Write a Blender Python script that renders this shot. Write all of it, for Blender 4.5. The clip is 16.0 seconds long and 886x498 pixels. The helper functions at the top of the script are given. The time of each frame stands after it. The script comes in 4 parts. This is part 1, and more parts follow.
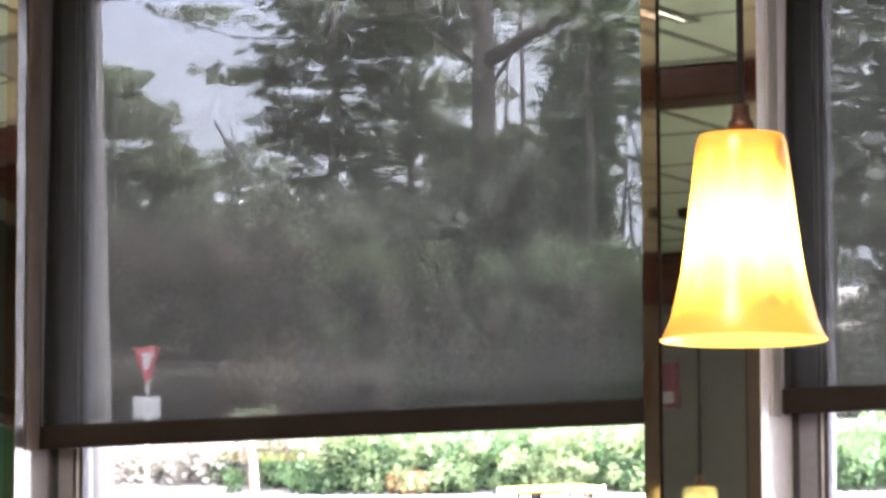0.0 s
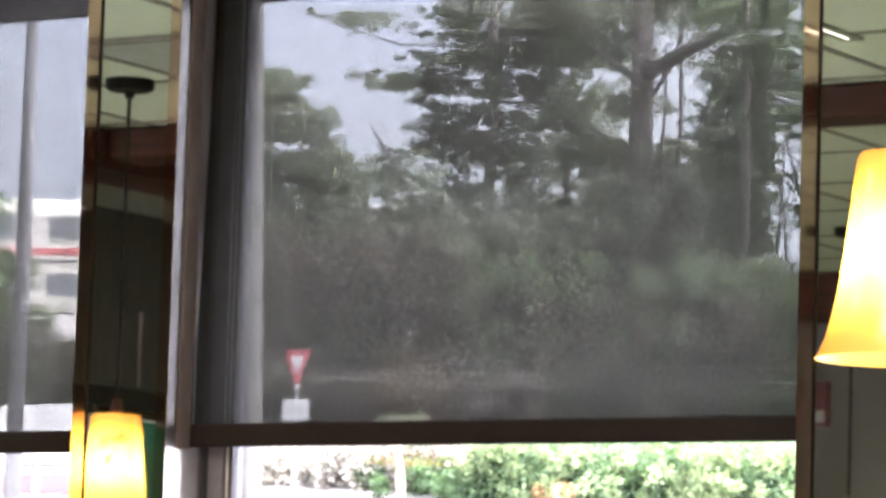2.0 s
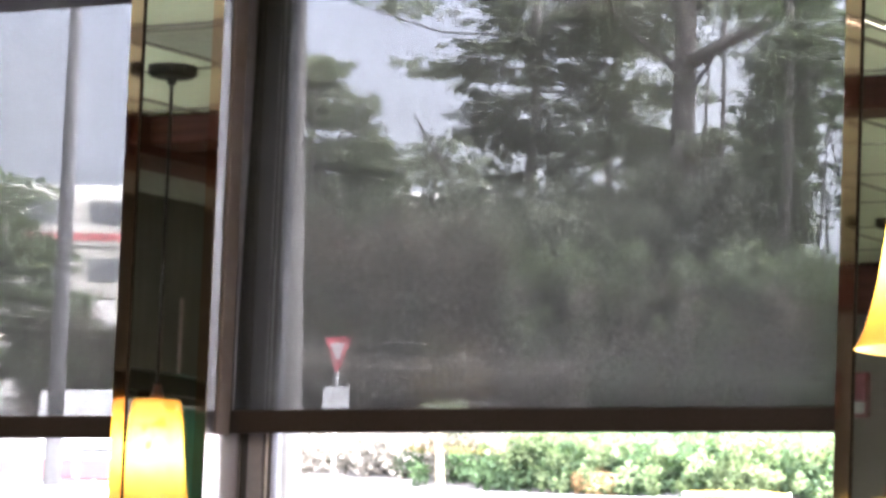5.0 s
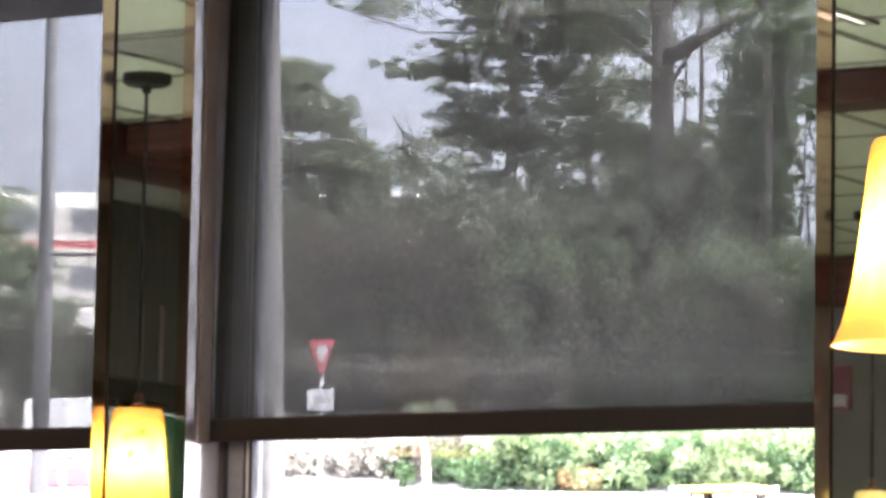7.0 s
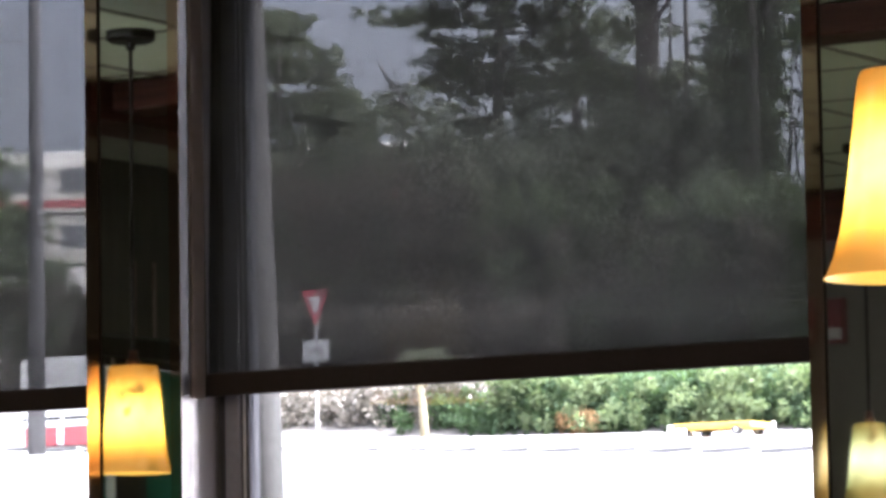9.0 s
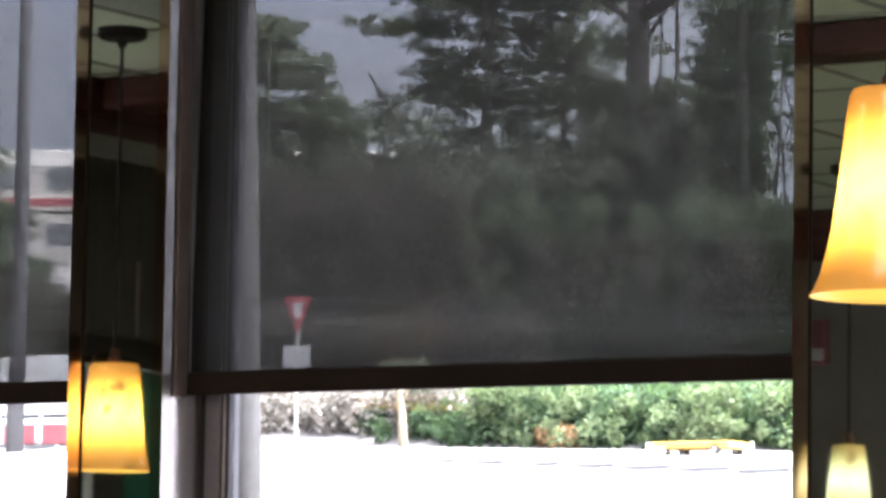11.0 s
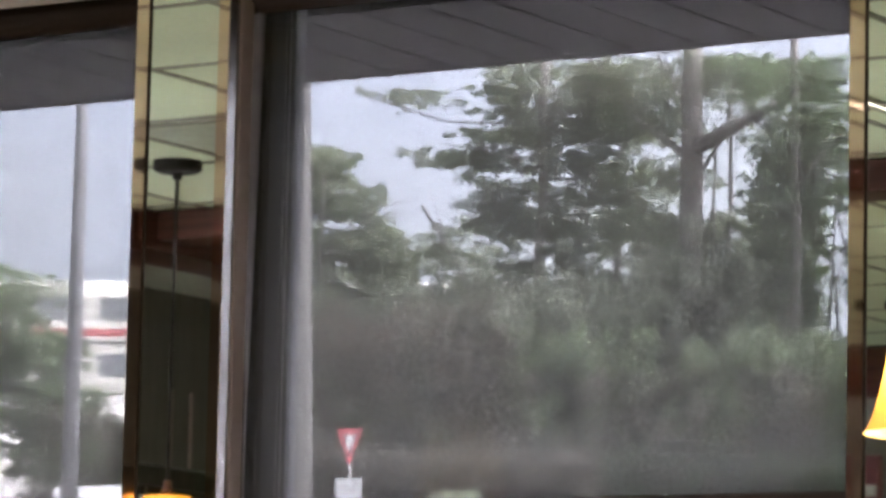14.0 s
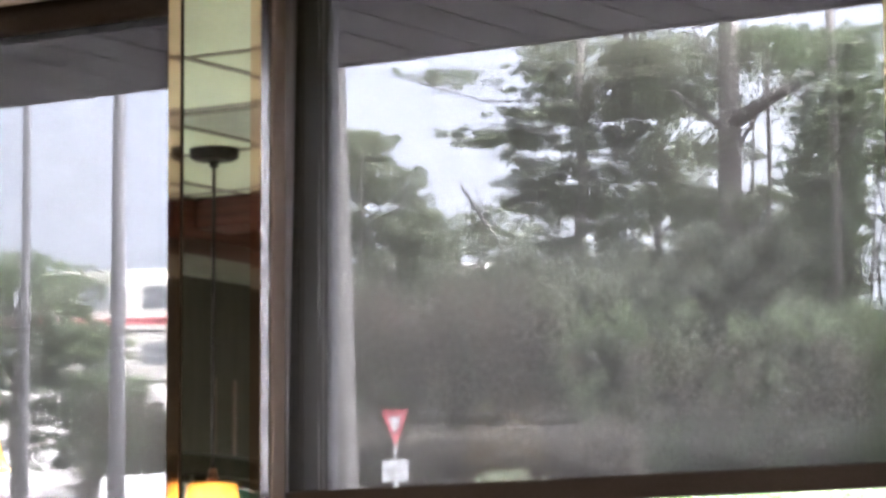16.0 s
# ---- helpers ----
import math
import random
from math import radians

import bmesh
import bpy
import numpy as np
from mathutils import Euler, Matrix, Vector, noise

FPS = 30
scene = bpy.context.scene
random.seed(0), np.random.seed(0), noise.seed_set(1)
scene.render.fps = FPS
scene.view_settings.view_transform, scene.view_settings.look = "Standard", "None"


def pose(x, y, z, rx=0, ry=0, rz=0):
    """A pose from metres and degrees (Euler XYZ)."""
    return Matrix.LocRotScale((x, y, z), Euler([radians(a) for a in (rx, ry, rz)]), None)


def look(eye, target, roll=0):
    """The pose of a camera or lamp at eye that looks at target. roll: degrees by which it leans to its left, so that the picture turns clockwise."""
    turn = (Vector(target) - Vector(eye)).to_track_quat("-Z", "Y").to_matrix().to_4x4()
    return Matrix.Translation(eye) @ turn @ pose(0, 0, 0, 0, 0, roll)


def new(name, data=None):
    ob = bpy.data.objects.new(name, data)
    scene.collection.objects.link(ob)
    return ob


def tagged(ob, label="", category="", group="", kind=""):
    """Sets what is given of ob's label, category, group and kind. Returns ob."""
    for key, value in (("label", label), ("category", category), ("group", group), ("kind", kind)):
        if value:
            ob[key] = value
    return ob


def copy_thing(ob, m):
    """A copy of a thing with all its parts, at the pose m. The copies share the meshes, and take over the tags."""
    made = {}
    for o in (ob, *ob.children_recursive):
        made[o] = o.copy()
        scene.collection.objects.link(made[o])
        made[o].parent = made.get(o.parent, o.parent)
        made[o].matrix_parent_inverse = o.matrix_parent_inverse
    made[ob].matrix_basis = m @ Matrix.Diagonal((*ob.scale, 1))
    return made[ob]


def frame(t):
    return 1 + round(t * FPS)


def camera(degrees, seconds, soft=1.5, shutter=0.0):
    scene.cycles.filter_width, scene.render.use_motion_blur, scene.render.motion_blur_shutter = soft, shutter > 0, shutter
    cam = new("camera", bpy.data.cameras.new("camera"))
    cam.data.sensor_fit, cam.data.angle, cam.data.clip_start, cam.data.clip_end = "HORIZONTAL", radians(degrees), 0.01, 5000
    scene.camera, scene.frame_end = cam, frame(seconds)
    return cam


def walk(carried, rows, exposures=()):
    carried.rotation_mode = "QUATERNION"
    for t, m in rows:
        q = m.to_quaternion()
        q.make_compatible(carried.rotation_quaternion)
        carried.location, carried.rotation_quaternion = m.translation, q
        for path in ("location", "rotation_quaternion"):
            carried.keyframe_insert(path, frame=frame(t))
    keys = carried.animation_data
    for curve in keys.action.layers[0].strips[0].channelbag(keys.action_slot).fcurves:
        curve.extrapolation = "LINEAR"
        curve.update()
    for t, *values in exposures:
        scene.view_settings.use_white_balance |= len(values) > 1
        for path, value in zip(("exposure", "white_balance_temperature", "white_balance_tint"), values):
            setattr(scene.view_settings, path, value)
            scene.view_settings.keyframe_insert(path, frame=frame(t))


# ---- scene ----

# ---------------- camera and its walk ----------------
cam = camera(12.78, 16.0, soft=3.2)
# seconds, x, y, z, turn to the left, tilt up, lean (degrees)
ROWS = [
    (0, 0.004, -0.011, 1.147, 29.557, 6.548, -0.217),
    (0.5, 0.007, -0.011, 1.148, 30.071, 6.519, 0.181),
    (1, 0.005, -0.013, 1.144, 31.055, 6.577, 1.180),
    (1.5, 0.002, -0.009, 1.144, 31.568, 6.615, 1.616),
    (2, -0.005, -0.005, 1.145, 31.792, 6.660, 1.798),
    (2.5, 0.001, -0.004, 1.146, 31.960, 6.701, 1.731),
    (3, 0.001, -0.005, 1.145, 32.135, 6.641, 1.912),
    (3.5, -0.004, -0.001, 1.145, 32.264, 6.553, 2.007),
    (4, 0.000, -0.006, 1.143, 32.391, 6.479, 2.286),
    (6.5, 0.005, -0.018, 1.145, 32.307, 6.361, 2.121),
    (7, 0.010, -0.007, 1.152, 32.125, 6.471, 1.022),
    (7.5, 0.007, -0.001, 1.152, 31.575, 6.303, 0.150),
    (8, 0.007, 0.001, 1.154, 31.464, 5.831, -0.291),
    (8.5, 0.005, 0.001, 1.151, 31.381, 5.462, -0.438),
    (9, 0.006, 0.001, 1.153, 31.991, 5.699, -0.945),
    (11.5, -0.007, 0.009, 1.144, 31.720, 5.929, 1.366),
    (12, -0.013, 0.012, 1.144, 31.792, 6.054, 1.736),
    (12.5, -0.017, 0.020, 1.145, 31.944, 6.185, 2.025),
    (13, -0.003, 0.010, 1.150, 32.116, 6.850, 1.344),
    (13.5, 0.001, 0.002, 1.144, 32.304, 7.416, 1.377),
    (14, -0.000, 0.000, 1.148, 32.566, 7.759, 1.295),
    (14.5, -0.001, -0.000, 1.148, 32.808, 8.025, 1.033),
    (15, 0.004, 0.002, 1.154, 33.007, 8.141, 0.943),
    (15.3, 0.008, 0.004, 1.151, 33.168, 8.268, 0.101),
    (15.5, 0.004, 0.006, 1.154, 33.191, 8.210, 0.074),
    (16, -0.002, 0.012, 1.153, 33.158, 7.462, -0.184),
]
EXPOSURES = [(t, 5.12 + e, k + 30, 27) for t, e, k in ((0, -0.1, 6000), (0.5, -0.3, 6000), (1.2, -0.28, 6000), (2, -0.05, 6000), (4, 0.05, 6000), (7, 0.0, 6000), (7.6, -0.2, 6000), (8.0, -0.45, 5950), (8.5, -1.05, 5900), (9.0, -1.3, 5850), (11.3, -1.2, 5850), (12.3, -1.0, 5900), (13.2, -0.1, 5980), (14, 0.10, 5980), (15, 0.40, 6000), (16, 0.52, 6030))]
walk(cam, [(t, pose(x, y, z, 0, 0, yaw) @ pose(0, 0, 0, 90 + tilt, 0, 0) @ pose(0, 0, 0, 0, 0, lean))
           for t, x, y, z, yaw, tilt, lean in ROWS], EXPOSURES)

# ---------------- world and sun ----------------
SUN_EL, SUN_AZ = 55, 72
world = bpy.data.worlds.new("sky_world")
scene.world = world
world.use_nodes = True
sky = world.node_tree.nodes.new("ShaderNodeTexSky")
sky.sky_type, sky.sun_disc = "NISHITA", False
sky.sun_elevation, sky.sun_rotation = radians(SUN_EL), radians(SUN_AZ)
sky.air_density, sky.dust_density, sky.ozone_density = 0.4, 10.0, 0.3
# broken high cloud over the blue
wn, wl = world.node_tree.nodes, world.node_tree.links
way, cloud, cover = wn.new("ShaderNodeTexCoord"), wn.new("ShaderNodeTexNoise"), wn.new("ShaderNodeMapRange")
cloud.inputs["Scale"].default_value, cloud.inputs["Detail"].default_value = 4.3, 5
wl.new(way.outputs["Generated"], cloud.inputs["Vector"])
cover.inputs["From Min"].default_value, cover.inputs["From Max"].default_value = 0.38, 0.60
cover.inputs["To Min"].default_value, cover.inputs["To Max"].default_value = 0.4, 0.95
wl.new(cloud.outputs["Fac"], cover.inputs["Value"])
grey, pale, blend = wn.new("ShaderNodeRGBToBW"), wn.new("ShaderNodeVectorMath"), wn.new("ShaderNodeMix")
pale.operation, blend.data_type = "SCALE", "RGBA"
pale.inputs[0].default_value = (1.23, 1.29, 1.30)
wl.new(sky.outputs[0], grey.inputs[0])
wl.new(grey.outputs[0], pale.inputs["Scale"])
wl.new(cover.outputs[0], blend.inputs[0])
wl.new(sky.outputs[0], blend.inputs[6])
wl.new(pale.outputs[0], blend.inputs[7])
wl.new(blend.outputs[2], wn["Background"].inputs[0])
world.node_tree.nodes["Background"].inputs[1].default_value = 0.15
sun = new("sun", bpy.data.lights.new("sun", "SUN"))
sun.data.energy, sun.data.angle, sun.data.color = 1.05, radians(8), (1, 0.95, 0.86)
sun_way = Vector((math.sin(radians(SUN_AZ)) * math.cos(radians(SUN_EL)), math.cos(radians(SUN_AZ)) * math.cos(radians(SUN_EL)), math.sin(radians(SUN_EL))))
sun.matrix_world = look(sun_way * 50, (0, 0, 0))

# ---------------- materials ----------------
def material(name, color, rough=0.6, metal=0.0, grain=0.12, size=40.0, spots=0.1, spot_size=3.0, bump=0.1, random_value=0.0, coords="Object", stretch=(1, 1, 1), spec=0.5):
    m = bpy.data.materials.new(name)
    m.use_nodes = True
    nt = m.node_tree
    b = nt.nodes["Principled BSDF"]
    tc = nt.nodes.new("ShaderNodeTexCoord")
    mp = nt.nodes.new("ShaderNodeMapping")
    mp.inputs["Scale"].default_value = stretch
    nt.links.new(tc.outputs[coords], mp.inputs[0])
    fine, wide = nt.nodes.new("ShaderNodeTexNoise"), nt.nodes.new("ShaderNodeTexNoise")
    for n, s in ((fine, size), (wide, spot_size)):
        n.inputs["Scale"].default_value = s
        n.inputs["Detail"].default_value = 4
        nt.links.new(mp.outputs[0], n.inputs["Vector"])
    def scaled(sock, amount):
        r = nt.nodes.new("ShaderNodeMapRange")
        r.inputs["From Min"].default_value, r.inputs["From Max"].default_value = 0.3, 0.7
        r.inputs["To Min"].default_value, r.inputs["To Max"].default_value = 1 - amount, 1 + amount
        nt.links.new(sock, r.inputs["Value"])
        return r.outputs[0]
    mul = nt.nodes.new("ShaderNodeMath")
    mul.operation = "MULTIPLY"
    nt.links.new(scaled(fine.outputs["Fac"], grain), mul.inputs[0])
    nt.links.new(scaled(wide.outputs["Fac"], spots), mul.inputs[1])
    value = mul.outputs[0]
    if random_value:
        geo = nt.nodes.new("ShaderNodeNewGeometry")
        r = nt.nodes.new("ShaderNodeMapRange")
        r.inputs["To Min"].default_value, r.inputs["To Max"].default_value = 1 - random_value, 1 + random_value
        nt.links.new(geo.outputs["Random Per Island"], r.inputs["Value"])
        mul2 = nt.nodes.new("ShaderNodeMath")
        mul2.operation = "MULTIPLY"
        nt.links.new(value, mul2.inputs[0])
        nt.links.new(r.outputs[0], mul2.inputs[1])
        value = mul2.outputs[0]
    mix = nt.nodes.new("ShaderNodeVectorMath")
    mix.operation = "SCALE"
    mix.inputs[0].default_value = color
    nt.links.new(value, mix.inputs["Scale"])
    nt.links.new(mix.outputs[0], b.inputs["Base Color"])
    b.inputs["Roughness"].default_value, b.inputs["Metallic"].default_value = rough, metal
    b.inputs["Specular IOR Level"].default_value = spec
    if bump:
        bp = nt.nodes.new("ShaderNodeBump")
        bp.inputs["Strength"].default_value, bp.inputs["Distance"].default_value = bump, 0.005
        nt.links.new(fine.outputs["Fac"], bp.inputs["Height"])
        nt.links.new(bp.outputs[0], b.inputs["Normal"])
    return m


def leafy(m, share, color):
    """Lets light through the blades as well."""
    nt = m.node_tree
    tl, mix = nt.nodes.new("ShaderNodeBsdfTranslucent"), nt.nodes.new("ShaderNodeMixShader")
    tl.inputs[0].default_value = (*color, 1)
    mix.inputs[0].default_value = share
    nt.links.new(nt.nodes["Principled BSDF"].outputs[0], mix.inputs[1])
    nt.links.new(tl.outputs[0], mix.inputs[2])
    nt.links.new(mix.outputs[0], nt.nodes["Material Output"].inputs[0])
    return m


def glow(name, color, strength):
    m = bpy.data.materials.new(name)
    m.use_nodes = True
    b = m.node_tree.nodes["Principled BSDF"]
    b.inputs["Base Color"].default_value = (*color, 1)
    b.inputs["Emission Color"].default_value = (*color, 1)
    b.inputs["Emission Strength"].default_value = strength
    return m


def fabric_material():
    """Open-weave sun screen: part see-through, part grey yarn that scatters light."""
    m = bpy.data.materials.new("screen_fabric")
    m.use_nodes = True
    nt = m.node_tree
    nt.nodes.remove(nt.nodes["Principled BSDF"])
    out = nt.nodes["Material Output"]
    yarn, back = nt.nodes.new("ShaderNodeBsdfDiffuse"), nt.nodes.new("ShaderNodeBsdfTranslucent")
    yarn.inputs[0].default_value = (0.0495, 0.0515, 0.0475, 1)
    back.inputs[0].default_value = (0.0252, 0.0256, 0.0242, 1)
    tc = nt.nodes.new("ShaderNodeTexCoord")
    total = None
    for stretch in ((260, 1, 9), (9, 1, 260)):
        mp = nt.nodes.new("ShaderNodeMapping")
        mp.inputs["Scale"].default_value = stretch
        nt.links.new(tc.outputs["Object"], mp.inputs[0])
        n = nt.nodes.new("ShaderNodeTexNoise")
        n.inputs["Scale"].default_value, n.inputs["Detail"].default_value = 1.0, 2
        nt.links.new(mp.outputs[0], n.inputs["Vector"])
        if total is None:
            total = n.outputs["Fac"]
        else:
            add = nt.nodes.new("ShaderNodeMath")
            nt.links.new(total, add.inputs[0])
            nt.links.new(n.outputs["Fac"], add.inputs[1])
            total = add.outputs[0]
    r = nt.nodes.new("ShaderNodeMapRange")
    r.inputs["From Min"].default_value, r.inputs["From Max"].default_value = 0.6, 1.4
    r.inputs["To Min"].default_value, r.inputs["To Max"].default_value = 0.31, 0.385
    nt.links.new(total, r.inputs["Value"])
    both, mix = nt.nodes.new("ShaderNodeMixShader"), nt.nodes.new("ShaderNodeMixShader")
    both.inputs[0].default_value = 0.5
    nt.links.new(yarn.outputs[0], both.inputs[1])
    nt.links.new(back.outputs[0], both.inputs[2])
    nt.links.new(r.outputs[0], mix.inputs[0])
    nt.links.new(both.outputs[0], mix.inputs[1])
    hole = nt.nodes.new("ShaderNodeBsdfTransparent")
    nt.links.new(hole.outputs[0], mix.inputs[2])
    nt.links.new(mix.outputs[0], out.inputs[0])
    return m


def shade_material(name, deep, bright, strength, bulb_z):
    """Cased art glass lit from inside by a bulb at the height bulb_z."""
    m = bpy.data.materials.new(name)
    m.use_nodes = True
    nt = m.node_tree
    b = nt.nodes["Principled BSDF"]
    tc, sep = nt.nodes.new("ShaderNodeTexCoord"), nt.nodes.new("ShaderNodeSeparateXYZ")
    nt.links.new(tc.outputs["Object"], sep.inputs[0])
    n = nt.nodes.new("ShaderNodeTexNoise")
    n.inputs["Scale"].default_value, n.inputs["Detail"].default_value = 22, 5
    nt.links.new(tc.outputs["Object"], n.inputs["Vector"])
    streak = nt.nodes.new("ShaderNodeTexNoise")
    streak.inputs["Scale"].default_value, streak.inputs["Detail"].default_value = 9, 2
    nt.links.new(tc.outputs["Object"], streak.inputs["Vector"])
    near = nt.nodes.new("ShaderNodeMath")
    near.operation = "SUBTRACT"
    nt.links.new(sep.outputs[2], near.inputs[0])
    near.inputs[1].default_value = bulb_z
    ab = nt.nodes.new("ShaderNodeMath")
    ab.operation = "ABSOLUTE"
    nt.links.new(near.outputs[0], ab.inputs[0])
    r = nt.nodes.new("ShaderNodeMapRange")
    r.interpolation_type = "SMOOTHSTEP"
    r.inputs["From Min"].default_value, r.inputs["From Max"].default_value = 0.0, 0.142
    r.inputs["To Min"].default_value, r.inputs["To Max"].default_value = 1.0, 0.0
    nt.links.new(ab.outputs[0], r.inputs["Value"])
    mix = nt.nodes.new("ShaderNodeMix")
    mix.data_type = "RGBA"
    mix.inputs[6].default_value, mix.inputs[7].default_value = (*deep, 1), (*bright, 1)
    nt.links.new(r.outputs[0], mix.inputs[0])
    spot = nt.nodes.new("ShaderNodeMapRange")
    spot.inputs["From Min"].default_value, spot.inputs["From Max"].default_value = 0.61, 0.65
    spot.inputs["To Min"].default_value, spot.inputs["To Max"].default_value = 1.0, 0.25
    nt.links.new(streak.outputs["Fac"], spot.inputs["Value"])
    mott = nt.nodes.new("ShaderNodeMapRange")
    mott.inputs["From Min"].default_value, mott.inputs["From Max"].default_value = 0.3, 0.7
    mott.inputs["To Min"].default_value, mott.inputs["To Max"].default_value = 0.75, 1.2
    nt.links.new(n.outputs["Fac"], mott.inputs["Value"])
    power = nt.nodes.new("ShaderNodeMapRange")
    power.inputs["To Min"].default_value, power.inputs["To Max"].default_value = 0.085 * strength, strength
    nt.links.new(r.outputs[0], power.inputs["Value"])
    prod = nt.nodes.new("ShaderNodeMath")
    prod.operation = "MULTIPLY"
    nt.links.new(power.outputs[0], prod.inputs[0])
    nt.links.new(mott.outputs[0], prod.inputs[1])
    prod2 = nt.nodes.new("ShaderNodeMath")
    prod2.operation = "MULTIPLY"
    nt.links.new(prod.outputs[0], prod2.inputs[0])
    nt.links.new(spot.outputs[0], prod2.inputs[1])
    b.inputs["Base Color"].default_value = (0.6, 0.35, 0.1, 1)
    b.inputs["Roughness"].default_value = 0.25
    nt.links.new(mix.outputs[2], b.inputs["Emission Color"])
    nt.links.new(prod2.outputs[0], b.inputs["Emission Strength"])
    return m


def glass_material():
    m = bpy.data.materials.new("window_glass")
    m.use_nodes = True
    nt = m.node_tree
    nt.nodes.remove(nt.nodes["Principled BSDF"])
    clear, gloss, mix, fr = (nt.nodes.new("ShaderNodeBsdfTransparent"), nt.nodes.new("ShaderNodeBsdfGlossy"),
                             nt.nodes.new("ShaderNodeMixShader"), nt.nodes.new("ShaderNodeFresnel"))
    clear.inputs[0].default_value = (0.93, 0.96, 0.94, 1)
    gloss.inputs["Roughness"].default_value = 0.02
    nt.links.new(fr.outputs[0], mix.inputs[0])
    nt.links.new(clear.outputs[0], mix.inputs[1])
    nt.links.new(gloss.outputs[0], mix.inputs[2])
    nt.links.new(mix.outputs[0], nt.nodes["Material Output"].inputs[0])
    return m


MIRROR = material("old_mirror", (0.78, 0.84, 0.76), 0.015, 1.0, 0.02, 6, 0.04, 2, 0)
BRONZE_MIRROR = material("bronze_mirror", (0.78, 0.60, 0.46), 0.03, 1.0, 0.03, 20, 0.06, 3, 0)
DARK_JOINT = material("dark_joint", (0.016, 0.012, 0.01), 0.7, spec=0.08)
RETURN = material("satin_return", (0.60, 0.56, 0.55), 0.26, 0.85, 0.06, 60, 0.08, 6, 0.02, stretch=(1, 1, 0.1))
EDGE_METAL = material("dull_edge_metal", (0.34, 0.32, 0.32), 0.24, 0.9, 0.06, 60, 0.1, 6, 0.02, stretch=(1, 1, 0.1))
POLISHED = material("polished_metal", (0.46, 0.41, 0.39), 0.14, 1.0, 0.06, 60, 0.08, 6, 0.02, stretch=(1, 1, 0.1))
TAUPE = material("taupe_channel", (0.17, 0.132, 0.117), 0.45, 0.3, 0.05, 80, 0.1, 4, 0.05)
# frame aluminium for the head, with shade in its colour against yard bounce
HEAD_SHADE = material("shaded_aluminium", (0.03, 0.027, 0.028), 0.8, 0.0, 0.05, 90, 0.08, 4, 0.03, spec=0.05)
# satin metals with caught light in the colour, for one pier and head strips
LIT_SATIN = material("lit_satin_metal", (0.40, 0.385, 0.41), 0.4, 0.1, 0.04, 60, 0.06, 5, 0.02)
LIT_PALE_SATIN = material("lit_pale_satin", (0.84, 0.81, 0.86), 0.28, 0.2, 0.04, 60, 0.06, 5, 0.02)
ALU = material("anodised_aluminium", (0.24, 0.24, 0.29), 0.6, 0.0, 0.05, 90, 0.08, 4, 0.03, spec=0.15)
FRAME_GREY = material("grey_frame_paint", (0.13, 0.127, 0.145), 0.6, 0, 0.05, 60, 0.08, 4, 0.03, spec=0.15)
BEAD = material("pale_bead", (0.62, 0.62, 0.68), 0.4)
GASKET = material("black_gasket", (0.04, 0.037, 0.045), 0.6)
HEM = material("dark_brown_hem", (0.025, 0.0195, 0.0195), 0.8, 0, 0.15, 300, 0.1, 8, 0.1, spec=0.15)
WALL = material("olive_paint", (0.078, 0.07, 0.056), 0.7, 0, 0.05, 60, 0.1, 1.5, 0.08)
DARK_WALL = material("dark_panelling", (0.042, 0.040, 0.033), 0.5, 0, 0.2, 30, 0.2, 2, 0.1, stretch=(1, 1, 0.15))
WOOD = material("red_brown_wood", (0.042, 0.0165, 0.0125), 0.55, 0, 0.3, 18, 0.2, 3, 0.1, stretch=(0.15, 0.15, 4), spec=0.12)
TILE = material("ceiling_tile", (0.50, 0.575, 0.43), 0.9, 0, 0.06, 120, 0.06, 1.5, 0.3)
GRID = material("ceiling_grid", (0.16, 0.16, 0.13), 0.6)
CARPET = material("carpet", (0.30, 0.26, 0.20), 0.95, 0, 0.3, 120, 0.2, 2, 0.3)
BLACK = material("black_metal", (0.014, 0.0125, 0.0115), 0.6, 0.0, spec=0.15)
BROWN_METAL = material("brown_metal", (0.10, 0.045, 0.03), 0.35, 0.6)
# boards darker than their own grey: the shade under the eaves is in the colour
SOFFIT = material("shaded_soffit", (0.0165, 0.0136, 0.0168), 0.85, 0, 0.06, 30, 0.1, 1.5, 0.05, spec=0.03)
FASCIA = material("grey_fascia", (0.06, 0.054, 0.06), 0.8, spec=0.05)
FROSTED = leafy(material("green_frosted_glass", (0.05, 0.13, 0.10), 0.2, 0, 0.05, 20, 0.1, 3, 0.02), 0.5, (0.07, 0.17, 0.125))
FABRIC = fabric_material()
GLASS = glass_material()
RED_PLASTIC = material("red_plastic", (0.085, 0.012, 0.013), 0.45)
CLEAR_WHITE = material("white_plastic", (0.22, 0.22, 0.21), 0.3)
WHITE_PAINT = material("white_paint", (0.80, 0.79, 0.76), 0.5, 0, 0.05, 20, 0.1, 2, 0.05)
CONCRETE = material("pale_concrete", (0.30, 0.29, 0.275), 0.9, 0, 0.1, 3, 0.12, 0.08, 0.1)
EARTH = material("reddish_earth", (0.21, 0.195, 0.18), 0.95, 0, 0.25, 1.2, 0.3, 0.15, 0.4)
BARK = material("bark", (0.055, 0.048, 0.043), 0.9, 0, 0.3, 6, 0.2, 0.8, 0.3, stretch=(1, 1, 0.2))
PINE = leafy(material("pine_needles", (0.115, 0.13, 0.092), 0.7, 0, 0.2, 3, 0.4, 0.35, 0, 0.4, spec=0.15), 0.4, (0.12, 0.135, 0.075))
LEAF = leafy(material("leaves", (0.09, 0.109, 0.072), 0.6, 0, 0.2, 3, 0.3, 0.25, 0, 0.4, spec=0.2), 0.4, (0.12, 0.155, 0.07))
